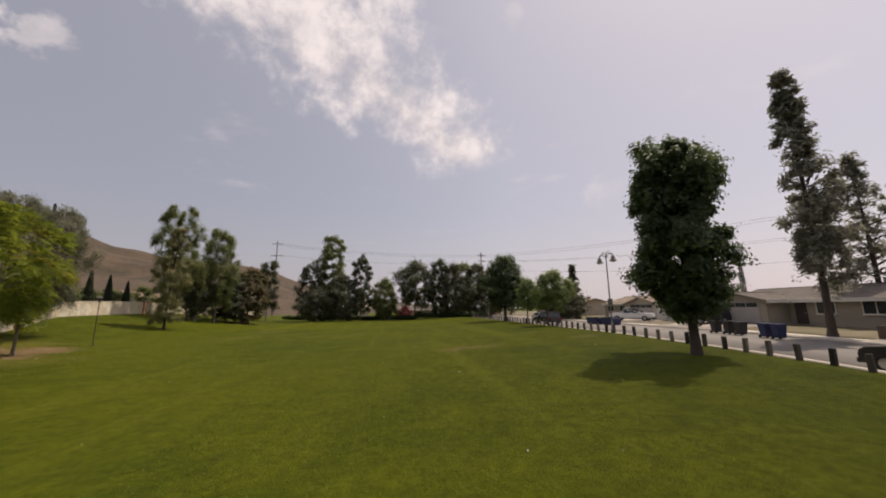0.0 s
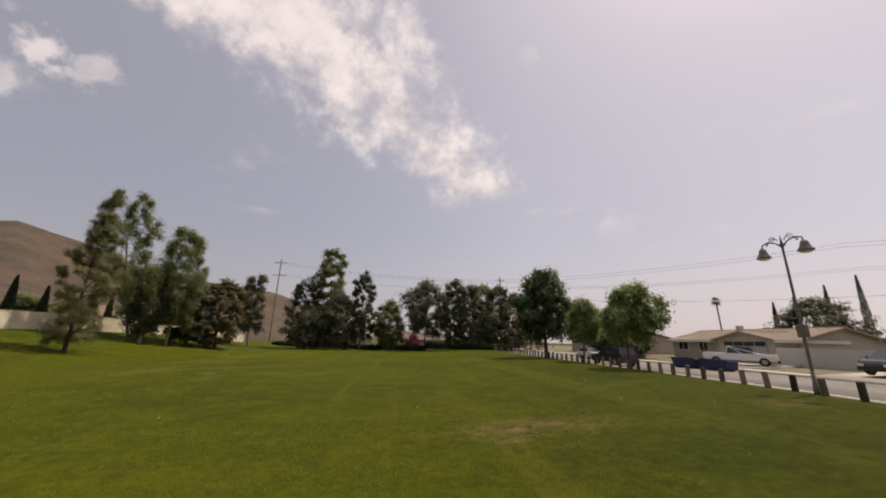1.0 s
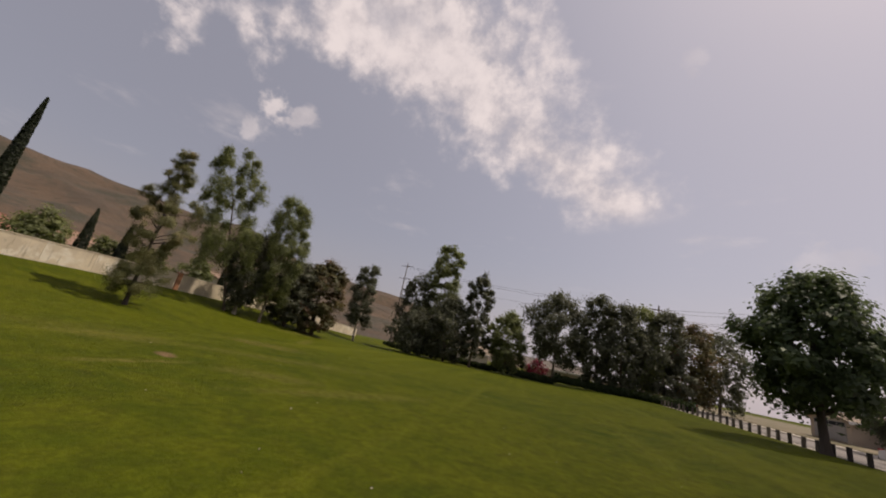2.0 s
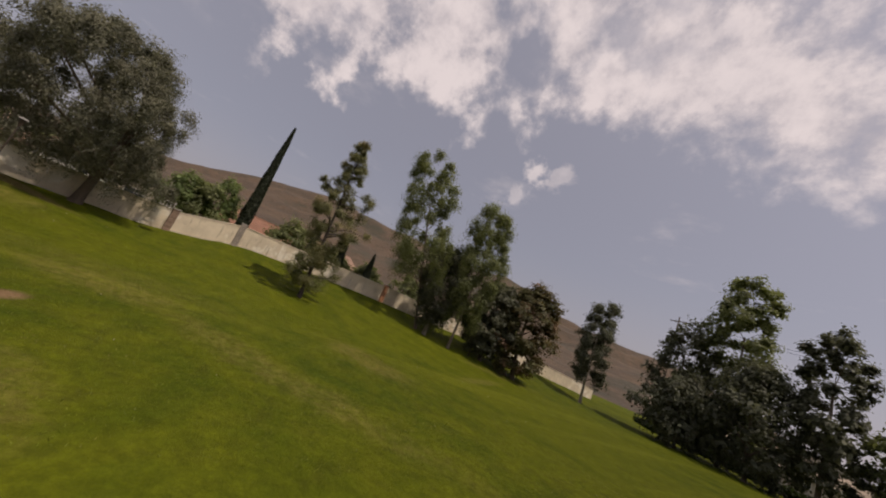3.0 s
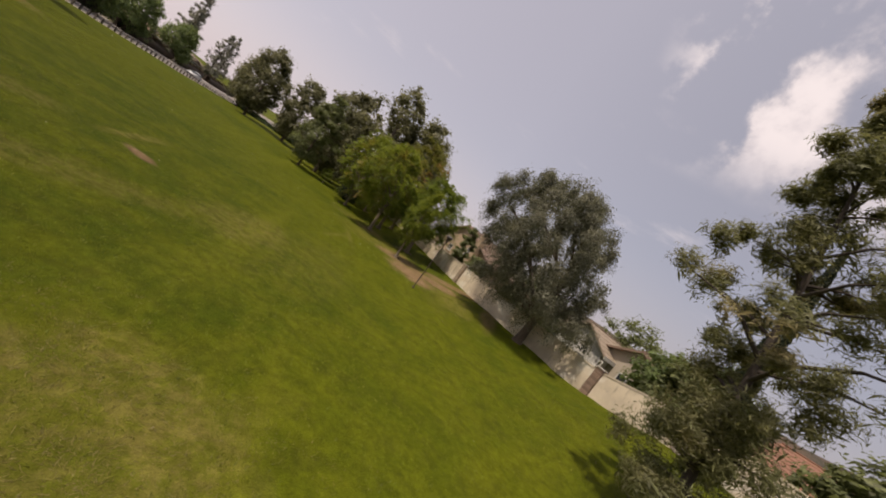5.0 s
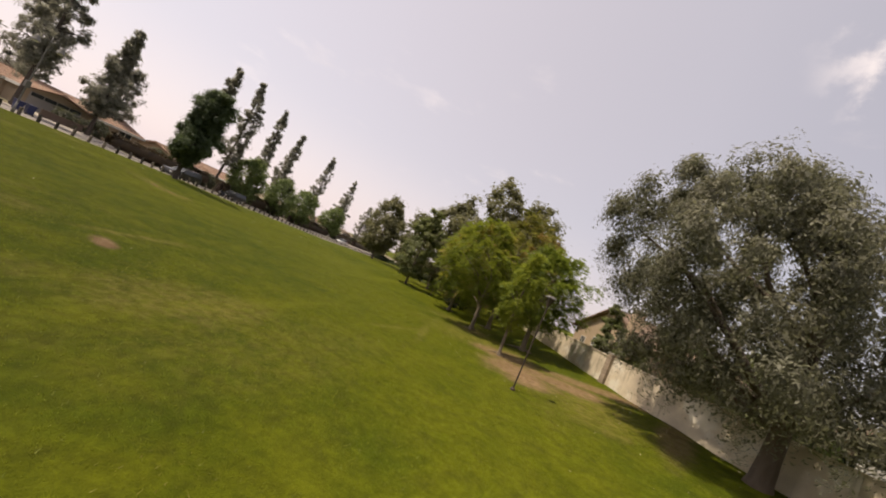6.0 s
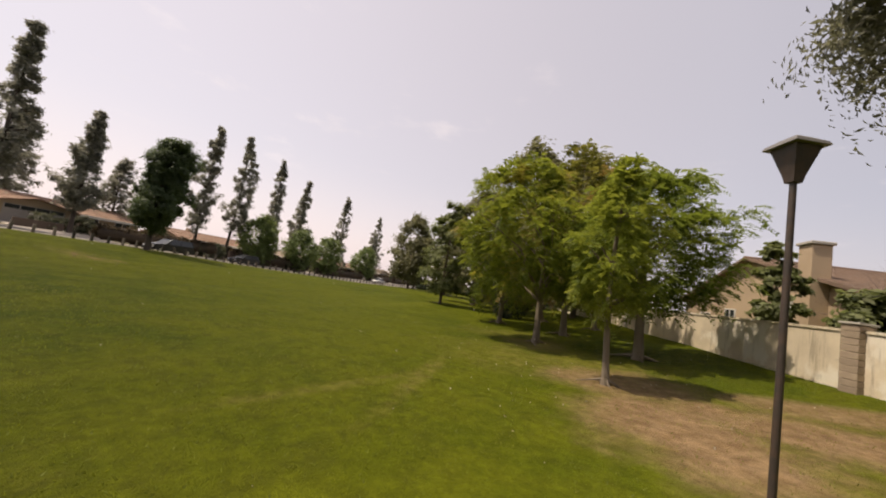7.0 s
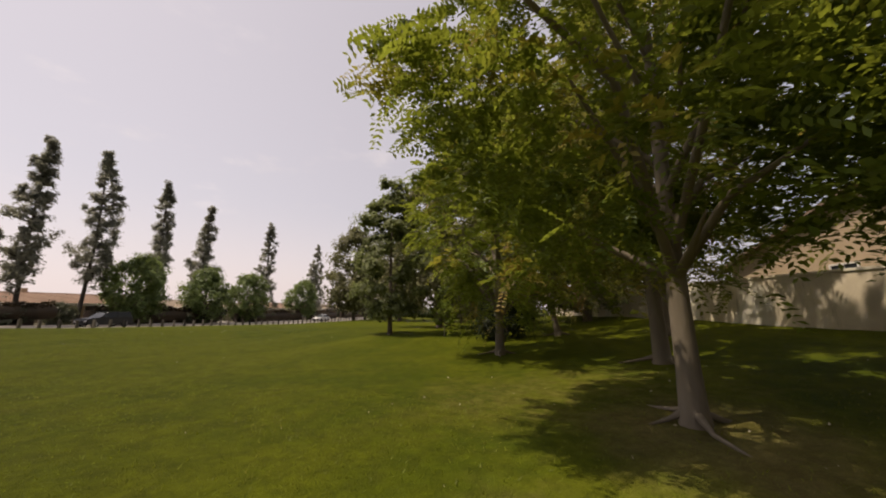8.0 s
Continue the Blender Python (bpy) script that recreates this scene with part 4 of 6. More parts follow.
for x_, y_, h_, w_ in ((20.0, -5.6, 8.6, 8.2), (20.0, -16.4, 8.2, 7.8), (20.0, -25.4, 8.4, 8.2), (20.6, -43.3, 8.6, 8.6)):
    tree("garden_tree", x_, y_, h_, w_, 1.2, "round", L_BRIGHT, M_BARK, 8500, 0.34, "round bright green garden tree across the street", "garden trees", trunk_r=0.2, clumps=100, clump_r=1.25, gaps=-0.1, uneven=0.25, flat=0.9)
for x_, y_, h_, w_, e_ in ((9.0, 44.2, 6.0, 5.2, (0.5, -0.3)), (9.7, 52.4, 5.8, 3.6, (0.2, 0.0))):
    tree("park_tree", x_, y_, h_, w_, 2.3, "round", L_BRIGHT, M_BARK, 12000, 0.20, "young bright green tree beside the posts", "young trees by the posts", trunk_r=0.11, clumps=80, clump_r=0.8, gaps=0.05, uneven=0.4, flat=0.9, shift=e_)
for x_, y_, h_, w_ in ((23.1, 65.4, 6.0, 8.0),):
    tree("garden_tree", x_, y_, h_, w_, 0.4, "round", L_GUM_DARK, M_BARK, 9000, 0.30, "dark bushy evergreen in a front yard", "dark garden evergreens", trunk_r=0.18, clumps=70, clump_r=1.2, gaps=-0.1, flat=0.9)
tree("garden_conifer", 27.2, 70.3, 10.4, 3.2, 0.8, "cone", L_GUM_DARK, M_BARK, 8000, 0.3, "dark pointed garden conifer behind the green tree", trunk_r=0.18, clumps=50, clump_r=0.8)
tree("garden_conifer", 25.9, 74.3, 6.0, 8.0, 0.2, "round", L_GUM_DARK, M_BARK, 10000, 0.32, "wide dark clipped evergreen in a front yard", trunk_r=0.18, clumps=70, clump_r=1.3)
for x_, y_, h_ in ((48.9, 65.8, 8.5), (50.3, 63.9, 9.2), (52.1, 61.0, 10.6), (53.5, 58.1, 11.6)):
    tree("cypress_tree", x_, y_, h_, 1.3, 0.2, "cypress", L_CYPRESS, M_BARK_DARK, 2600, 0.22, "thin dark cypress behind the houses", "cypresses behind the houses", trunk_r=0.08, clumps=120, clump_r=0.34, limbs=2)
tree("garden_tree", 47.9, 60.0, 7.6, 10, 1.0, "round", L_GUM_DARK, M_BARK, 9000, 0.34, "dark bushy tree behind the houses", trunk_r=0.2, clumps=60, clump_r=1.5)
for x_, y_, h_, w_, z_ in ((-51.0, 18.6, 5.2, 4.6, 1.3), (-53.4, 22.8, 5.6, 4.8, 1.3), (-51.8, 28.4, 4.6, 3.8, 1.3), (-50.8, 42.9, 4.8, 4.0, 1.8), (-51.4, 46.0, 5.6, 3.8, 2.0)):
    tree("garden_tree", x_, y_, h_, w_, 0.6, "round", L_BRIGHT, M_BARK, 7000, 0.21, "leafy green garden tree behind the wall", "garden trees behind the wall", trunk_r=0.12, clumps=60, clump_r=0.75, z=z_, uneven=0.5, flat=0.9)
for x_, y_, h_, w_, z_ in ((-49.9, 53.0, 4.0, 5.5, 2.4), (-50.3, 58.3, 3.4, 4.0, 2.4), (-50.4, 62.7, 3.4, 4.4, 2.4), (-49.8, 68.3, 4.2, 5.0, 2.4), (-49.8, 77.8, 4.6, 6.0, 2.2), (-50.0, 86.8, 5.0, 6.5, 2.0), (-49.8, 44.5, 4.4, 4.6, 1.9), (-57.8, 34.3, 6.5, 8.0, 1.7), (-48.4, 29.7, 4.6, 6.0, 1.5), (-42.2, 21.3, 5.2, 2.3, 1.5), (-42.4, 26.9, 2.6, 2.6, 1.5)):
    tree("garden_shrub", x_, y_, h_, w_, 0.1, "round", L_GUM if y_ > 18 else L_BRIGHT, M_BARK, 4400, 0.27, "leafy green shrub behind the wall", "shrubs behind the wall", trunk_r=0.1, clumps=40, clump_r=w_ * 0.2, z=z_)

def bare_tree(x, y, z, height, label):
    """A leafless shrub: stems that fork three times."""
    rng = np.random.default_rng(77)
    root = thing("bare_tree", x, y, z, 0, label, "tree")
    vs, fs = [], []

    def fork(p, d, length, r, depth):
        q = p + d * length
        v_, f_ = tube_data([p, (p + q) / 2 + rng.normal(size=3) * 0.04 * length, q], [r, r * 0.8, r * 0.55], 5)
        o = len(vs)
        vs.extend(v_)
        fs.extend([tuple(k + o for k in g) for g in f_])
        if depth:
            for _ in range(3):
                e = d + rng.normal(size=3) * 0.42 + np.array([0, 0, 0.12])
                fork(q, e / np.linalg.norm(e), length * rng.uniform(0.6, 0.85), r * 0.55, depth - 1)

    for k in range(4):
        d = np.array([math.cos(k * 1.6) * 0.35, math.sin(k * 1.6) * 0.35, 1.0])
        fork(np.array([0.0, 0.0, -0.1]), d / np.linalg.norm(d), height * 0.33, 0.035, 4)
    raw("branchwork", vs, fs, M_TWIG, root)


M_TWIG = material("purplish_twig", (0.16, 0.11, 0.11), (0.11, 0.08, 0.075), 6, 0.9, 0.2)
bare_tree(-44.5, 26.6, 1.5, 5.2, "bare purplish leafless shrub behind the wall")


def palm(x, y, z, height):
    rng = np.random.default_rng(8)
    root = thing("palm_tree", x, y, z, 0, "thin tall fan palm behind the houses", "palm")
    tube("trunk", [(0, 0, -0.2), (0.1, 0, height * 0.5), (0, 0.1, height)], [0.2, 0.14, 0.12], M_BARK, root, n=8)
    vs, fs = [], []
    for k in range(34):
        a, t = k * 2.4, radians(-50 + 120 * (k / 34))
        for w in np.linspace(-0.5, 0.5, 7):
            d = np.array([math.cos(a + w) * math.cos(t), math.sin(a + w) * math.cos(t), math.sin(t)])
            s_ = np.array([-math.sin(a + w), math.cos(a + w), 0]) * 0.05
            p = np.array([0, 0.1, height])
            o = len(vs)
            m_ = p + d * 0.7
            e = p + d * rng.uniform(1.0, 1.3) - np.array([0, 0, 0.2])
            vs += [p + d * 0.3, m_ - s_, e, m_ + s_]
            fs.append((o, o + 1, o + 2, o + 3))
    raw("fronds", vs, fs, L_GUM_DARK, root)


palm(55.0, 81.5, lift(81) + 0.3, 10.6)

# ---------------------------------------------------------------- hedge at the far end


def hedge_run(line, height, leaf, density, size, label, group, seed):
    rng = np.random.default_rng(seed)
    r = height / 2
    for i in range(len(line) - 1):
        a, b = np.array(line[i]), np.array(line[i + 1])
        n = int(np.linalg.norm(b - a) * density)
        t = rng.uniform(0, 1, n)
        d = (b - a) / np.linalg.norm(b - a)
        side_ = np.array([-d[1], d[0]])
        ang, rad = rng.uniform(0, 2 * math.pi, n), np.sqrt(rng.uniform(0.35, 1, n))
        wob = 1 + 0.16 * np.sin(t * 40 + i) + rng.normal(size=n) * 0.06
        xy = a + np.outer(t, b - a) + np.outer(np.cos(ang) * rad * 0.62, side_)
        z = r + np.sin(ang) * rad * r * wob
        base = ground_z(*a) if a[0] < fence_x(a[1]) else lift(a[1]) + 0.02
        root = thing("hedge", a[0], a[1], base, 0, label, "hedge", group)
        leaf_cloud("foliage", np.column_stack([xy - a, z]), size, leaf, root, rng, 0.6)
        tube("core", [(0, 0, r * 0.8), (*(b - a) * 0.5, r * 0.8), (*(b - a), r * 0.8)], [r * 0.8] * 3, leaf, root, n=8)


hedge_run([(14.5, 89.2), (6.1, 91.5), (-3.2, 94.5), (-13.8, 99.9), (-24.6, 106.5), (-41.9, 116.5)], 1.14, M_HEDGE_LEAF, 420, 0.23, "low dark clipped hedge at the end of the lawn", "hedge at the far end", 9)

# ---------------------------------------------------------------- houses
STUCCO = {}


def stucco(name, c):
    if name not in STUCCO:
        STUCCO[name] = material(name, c, tuple(q * 0.86 for q in c), 0.5, 0.9, 0.2, 25)
    return STUCCO[name]


def roof_material(name, c, d):
    return material(name, c, d, 1.4, 0.9, 0.5, 9, third=tuple(q * 0.8 for q in c), third_scale=0.4)


R_GREY = roof_material("grey_shingle", (0.155, 0.132, 0.112), (0.205, 0.178, 0.15))
R_TAN = roof_material("tan_shingle", (0.30, 0.24, 0.18), (0.24, 0.19, 0.14))
R_ORANGE = roof_material("orange_clay_tile", (0.29, 0.185, 0.13), (0.23, 0.15, 0.108))
R_RUST = roof_material("rust_clay_tile", (0.24, 0.12, 0.075), (0.19, 0.10, 0.07))
R_BROWN = roof_material("brown_tile", (0.21, 0.145, 0.105), (0.27, 0.185, 0.13))


def window(parent, m, w, h):
    """A window with frame, sill and two panes; local x along the wall, -y outwards."""
    bm = bmesh.new()
    for x0, x1, z0, z1 in ((-w / 2, w / 2, h - 0.08, h), (-w / 2, w / 2, 0, 0.08), (-w / 2, -w / 2 + 0.08, 0.08, h - 0.08), (w / 2 - 0.08, w / 2, 0.08, h - 0.08), (-0.03, 0.03, 0.08, h - 0.08)):
        box(bm, x0, -0.07, z0, x1, 0.05, z1)
    win = part("window", bm, M_TRIM, parent, "white window frame")
    win.matrix_local = m
    for x0, x1 in ((-w / 2 + 0.08, -0.03), (0.03, w / 2 - 0.08)):
        boxed("pane", (x0, -0.03, 0.08, x1, -0.01, h - 0.08), M_GLASS, win, "dark glass pane")
    boxed("sill", (-w / 2 - 0.06, -0.12, -0.06, w / 2 + 0.06, 0.05, 0.0), M_TRIM, win, bevel=0.01)
    return win


def gable_roof(parent, x0, x1, y0, y1, ze, zr, mat, trim, over=0.5, axis="y", thick=0.16):
    """Two sloping slabs, fascia boards and rows of courses; the ridge runs along the axis."""
    mid, half = ((x0 + x1) / 2, (x1 - x0) / 2) if axis == "y" else ((y0 + y1) / 2, (y1 - y0) / 2)
    a, b = (y0 - over, y1 + over) if axis == "y" else (-x1 - over, -x0 + over)
    slope = (zr - ze) / half
    turn = None if axis == "y" else Matrix.Rotation(radians(90), 4, "Z")
    for s in (-1, 1):
        bm = bmesh.new()
        e = half + over
        courses = max(4, int(e / 0.45))
        steps = []
        for c in range(courses):
            u0, u1 = e * c / courses, e * (c + 1) / courses
            steps += [(s * u0, zr - slope * u0), (s * u1, zr - slope * u1 + 0.035)]
        steps += [(s * e, zr - slope * e - thick), (0, zr - thick)]
        prism(bm, steps, a, b)
        if turn:
            bmesh.ops.transform(bm, matrix=Matrix.Translation((0, mid, 0)) @ turn, verts=bm.verts)
        else:
            bmesh.ops.transform(bm, matrix=Matrix.Translation((mid, 0, 0)), verts=bm.verts)
        slab = part("roof", bm, mat, parent)
        bm = bmesh.new()
        zb = zr - slope * e
        box(bm, s * (e + 0.005) - 0.02, a, zb - thick - 0.12, s * (e + 0.005) + 0.02, b, zb + 0.045)
        if turn:
            bmesh.ops.transform(bm, matrix=Matrix.Translation((0, mid, 0)) @ turn, verts=bm.verts)
        else:
            bmesh.ops.transform(bm, matrix=Matrix.Translation((mid, 0, 0)), verts=bm.verts)
        part("fascia", bm, trim, slab)
    bm = bmesh.new()
    box(bm, -0.12, a, zr - 0.04, 0.12, b, zr + 0.07, bevel=0.03)
    if turn:
        bmesh.ops.transform(bm, matrix=Matrix.Translation((0, mid, 0)) @ turn, verts=bm.verts)
    else:
        bmesh.ops.transform(bm, matrix=Matrix.Translation((mid, 0, 0)), verts=bm.verts)
    part("ridge", bm, mat, parent)


def block(parent, x0, x1, y0, y1, ze, zr, mat, axis="y", low=-0.4):
    """Four walls with their gables as one body."""
    bm = bmesh.new()
    if axis == "y":
        mid = (x0 + x1) / 2
        prism(bm, [(x0, low), (x1, low), (x1, ze), (mid, zr - 0.18), (x0, ze)], y0, y1)
    else:
        mid = (y0 + y1) / 2
        prism(bm, [(y0, low), (y1, low), (y1, ze), (mid, zr - 0.18), (y0, ze)], -x1, -x0)
        bmesh.ops.transform(bm, matrix=Matrix.Rotation(radians(90), 4, "Z"), verts=bm.verts)
    return part("wall", bm, mat, parent)


FACE = {"-x": (0, -90), "+x": (0, 90), "-y": (0, 0), "+y": (0, 180)}


def on_face(face, x, y, z):
    return pose(x, y, z, 0, 0, FACE[face][1])


def garage_door(parent, m, w, h):
    door = boxed("garage_door", (-w / 2, -0.03, 0, w / 2, 0.03, h), M_TRIM if m is None else M_GARAGE, parent, "pale sectional garage door")
    door.matrix_local = m
    for r in range(4):
        z0 = 0.04 + r * (h - 0.06) / 4
        for c in range(4):
            x0 = -w / 2 + 0.06 + c * (w - 0.12) / 4
            glass = r == 3
            boxed("panel", (x0 + 0.05, -0.05, z0 + 0.04, x0 + (w - 0.12) / 4 - 0.05, -0.031, z0 + (h - 0.06) / 4 - 0.04), M_GLASS if glass else M_GARAGE, door)
    return door


M_GARAGE = material("garage_door_paint", (0.36, 0.34, 0.32), (0.31, 0.29, 0.28), 1.0, 0.7, 0.1)
M_DOOR = material("dark_front_door", (0.06, 0.045, 0.04), (0.045, 0.035, 0.03), 2, 0.6, 0.1)


def street_house(x, y, z, depth, length, ze, zr, wall_c, roof, label, garage="north", trim=M_TRIM, wall_name="stucco_a"):
    """A single-storey house; its front faces the street (-x); a garage wing with a gable stands forward."""
    h = thing("house", x, y, lift(y) + 0.36 + z, -1.6, label, "house", "houses across the street")
    mat = stucco(wall_name, wall_c)
    block(h, 0, depth, -length / 2, length / 2, ze, zr, mat, "y")
    gable_roof(h, 0, depth, -length / 2, length / 2, ze, zr, roof, trim)
    s = 1 if garage == "north" else -1
    y0, y1 = sorted((s * length / 2 - s * 6.6, s * length / 2 - s * 0.3))
    block(h, -2.6, depth / 2, y0, y1, ze - 0.02, zr - 0.5, mat, "x")
    gable_roof(h, -2.6, depth / 2, y0, y1, ze - 0.02, zr - 0.5, roof, trim, axis="x")
    garage_door(h, on_face("-x", -2.63, (y0 + y1) / 2, 0.0), 4.9, 2.15)
    other = -s
    for k, (w, hh) in enumerate(((1.8, 1.2), (1.5, 1.2))):
        window(h, on_face("-x", -0.02, other * (length / 2 - 2.0 - 3.4 * k), 0.95), w, hh)
    d = boxed("door", (-0.48, -0.05, 0, 0.48, 0.03, 2.05), M_DOOR, h, "dark front door")
    d.matrix_local = on_face("-x", -0.02, s * (length / 2 - 7.6), 0.02)
    boxed("door_handle", (0.36, -0.1, 0.98, 0.42, -0.05, 1.06), M_RIM, d, "metal handle", bevel=0.01)
    bm = box(bmesh.new(), -0.3, -0.3, 0, 0.3, 0.3, 1.5, bevel=0.02)
    ch = part("chimney", bm, mat, h)
    ch.matrix_local = pose(depth * 0.62, other * length * 0.2, zr - 0.9)
    return h


street_house(30.8, 57.5, 0.0, 9.5, 17.0, 2.45, 3.7, (0.42, 0.385, 0.315), R_TAN, "low pale house with a tan shingle roof and garage", "south", wall_name="stucco_sage")
street_house(29.6, 33.0, 0.0, 10.0, 15.0, 2.45, 3.7, (0.33, 0.295, 0.245), R_GREY, "low grey-brown house with a grey shingle roof", "north", wall_name="stucco_taupe")
street_house(28.0, 16.6, 0.0, 10.0, 15.0, 2.45, 3.7, (0.42, 0.33, 0.24), R_ORANGE, "low tan house with an orange tile roof", "north", wall_name="stucco_tan")
street_house(26.6, -4.5, 0.0, 10.0, 16.0, 2.45, 3.7, (0.40, 0.32, 0.25), R_ORANGE, "low tan house with a faded orange roof", "south", wall_name="stucco_tan")
street_house(26.6, -24.1, 0.0, 10.0, 16.0, 2.45, 3.7, (0.46, 0.38, 0.30), R_TAN, "low cream house with a tan roof", "north", wall_name="stucco_cream")
street_house(26.3, -44.2, 0.0, 10.0, 16.0, 2.45, 3.7, (0.40, 0.32, 0.25), R_ORANGE, "low tan house with an orange roof and chimney", "south", wall_name="stucco_tan")
street_house(27.5, -68.8, 0.0, 10.0, 16.0, 2.45, 3.7, (0.46, 0.38, 0.30), R_TAN, "low cream house far down the street", "north", wall_name="stucco_cream")
street_house(31.5, 85.1, 0.0, 10.0, 16.0, 2.45, 3.7, (0.46, 0.40, 0.33), R_TAN, "low cream house half hidden by trees", "north", wall_name="stucco_cream")


def back_house(x, y, z, turn, wx, wy, ze, zr, wall_c, wall_name, roof, label, trim=M_TRIM_BROWN, windows=(), chimney=None, axis="x"):
    """A house behind the wall, its gable towards the park (+x)."""
    h = thing("house", x, y, z, turn, label, "house", "houses behind the wall")
    mat = stucco(wall_name, wall_c)
    block(h, -wx, 0, -wy / 2, wy / 2, ze, zr, mat, axis)
    gable_roof(h, -wx, 0, -wy / 2, wy / 2, ze, zr, roof, trim, axis=axis)
    for yy, zz, w, hh in windows:
        window(h, on_face("+x", 0.02, yy, zz), w, hh)
    if chimney:
        cx, cy, top_ = chimney
        c = part("chimney", box(bmesh.new(), -0.42, -0.48, 0, 0.42, 0.48, top_, bevel=0.03), mat, h, "broad stucco chimney")
        c.matrix_local = pose(cx, cy, -0.2)
        part("chimney_cap", box(bmesh.new(), -0.52, -0.58, top_, 0.52, 0.58, top_ + 0.16, bevel=0.03), M_CAP, c)
    return h


back_house(-44.6, 13.6, 1.3, 3, 9.0, 20.0, 3.3, 6.1, (0.44, 0.335, 0.225), "stucco_ochre", R_BROWN, "tan stucco house with a low gable and chimney", windows=((-6.0, 1.2, 1.6, 0.9), (-2.2, 1.5, 1.4, 1.0), (3.6, 2.3, 1.1, 1.15), (7.6, 1.2, 1.1, 0.9)), chimney=(0.35, 6.1, 6.2))
back_house(-52.7, 39.5, 1.8, 12, 12, 8.5, 2.3, 4.2, (0.45, 0.39, 0.31), "stucco_pale", R_BROWN, "low pale house with a brown gable behind the wall", trim=M_TRIM, windows=((0, 0.8, 1.6, 1.0),))
back_house(-50.4, 35.8, 1.7, 12, 5, 4.4, 2.5, 3.9, (0.50, 0.49, 0.46), "stucco_white_grey", R_TAN, "small pale grey shed with a plain gable behind the wall", trim=M_TRIM, windows=((0.6, 1.2, 0.9, 0.8),))
back_house(-53.2, 27.5, 1.6, 10, 9, 9.0, 2.2, 3.7, (0.50, 0.40, 0.31), "stucco_pale", R_ORANGE, "low pale house with a faded orange roof behind the wall", windows=((-2, 0.9, 1.2, 1.0), (2, 0.9, 1.2, 1.0)), axis="y")
back_house(-55.2, 50.2, 1.1, 0, 9, 8.0, 3.0, 5.2, (0.50, 0.40, 0.31), "stucco_pale", R_RUST, "pale house with an orange clay tile roof", windows=((-1.5, 1.2, 1.3, 1.0), (1.5, 1.2, 1.3, 1.0)), axis="y")
back_house(-57.9, 61.3, 1.9, 8, 9, 5.0, 3.2, 5.0, (0.50, 0.40, 0.31), "stucco_pale", R_ORANGE, "pale house with an orange roof behind cypresses", windows=((-1, 1.2, 1.2, 1.0),), axis="y")
back_house(-56.2, 87.1, 2.0, 0, 12, 13.0, 2.9, 5.0, (0.50, 0.42, 0.34), "stucco_pale", R_BROWN, "pale house half hidden behind the gum trees", windows=((-2, 1.2, 1.4, 1.1), (2.5, 1.2, 1.4, 1.1)), axis="y")
back_house(-1.4, 119.0, 0.2, -90, 10, 12.0, 2.6, 4.2, (0.40, 0.34, 0.28), "stucco_far", R_GREY, "low house with a grey roof beyond the hedge", windows=((-5, 0.9, 1.6, 1.1), (1, 0.9, 1.6, 1.1), (6, 0.9, 1.6, 1.1)), trim=M_TRIM, axis="y")
back_house(-26.3, 129.6, 0.4, -80, 10, 18.0, 2.6, 4.6, (0.46, 0.40, 0.33), "stucco_cream_far", R_TAN, "low cream house beyond the far trees", windows=((-5, 0.9, 1.6, 1.1), (3, 0.9, 1.6, 1.1)), trim=M_TRIM, axis="y")


def driveway(y, w, x1):
    x0, g_ = fence_x(y) + 11.52, lift(y)
    vs = [(x0, y - w / 2, g_ + 0.04), (x0, y + w / 2, g_ + 0.04), (x1, y + w / 2, g_ + 0.38), (x1, y - w / 2, g_ + 0.38), (x0, y - w / 2, g_ - 0.2), (x0, y + w / 2, g_ - 0.2), (x1, y + w / 2, g_ - 0.2), (x1, y - w / 2, g_ - 0.2)]
    fs = [(0, 3, 2, 1), (4, 5, 6, 7), (0, 1, 5, 4), (2, 3, 7, 6), (1, 2, 6, 5), (3, 0, 4, 7)]
    tagged(raw("driveway", vs, fs, M_DRIVE), "pale concrete driveway up to a garage", "driveway", "driveways", kind="structure")


for y_, w_, x_ in ((51.5, 8.5, 28.0), (37.2, 8.0, 26.9), (20.2, 6.5, 25.3), (-9.4, 6.0, 24.5), (-19.5, 6.0, 24.5), (-49.5, 6.0, 24.5)):
    driveway(y_, w_, x_)


def garden_wall():
    root = tagged(new("wall_garden"), "grey block garden wall between two houses", "wall", kind="structure")
    a, b = Vector((27.6, 48.9, 0.95)), Vector((28.8, 40.9, 0.95))
    ang = math.degrees(math.atan2(b.y - a.y, b.x - a.x))
    L = (b - a).length
    for i in range(4):
        w_ = boxed("panel", (i * L / 4 + 0.006, -0.09, -0.6, (i + 1) * L / 4 - 0.006, 0.09, 1.75), stucco("block_grey", (0.52, 0.50, 0.47)), root)
        w_.matrix_world = pose(a.x, a.y, a.z, 0, 0, ang)


garden_wall()

# ---------------------------------------------------------------- lamps


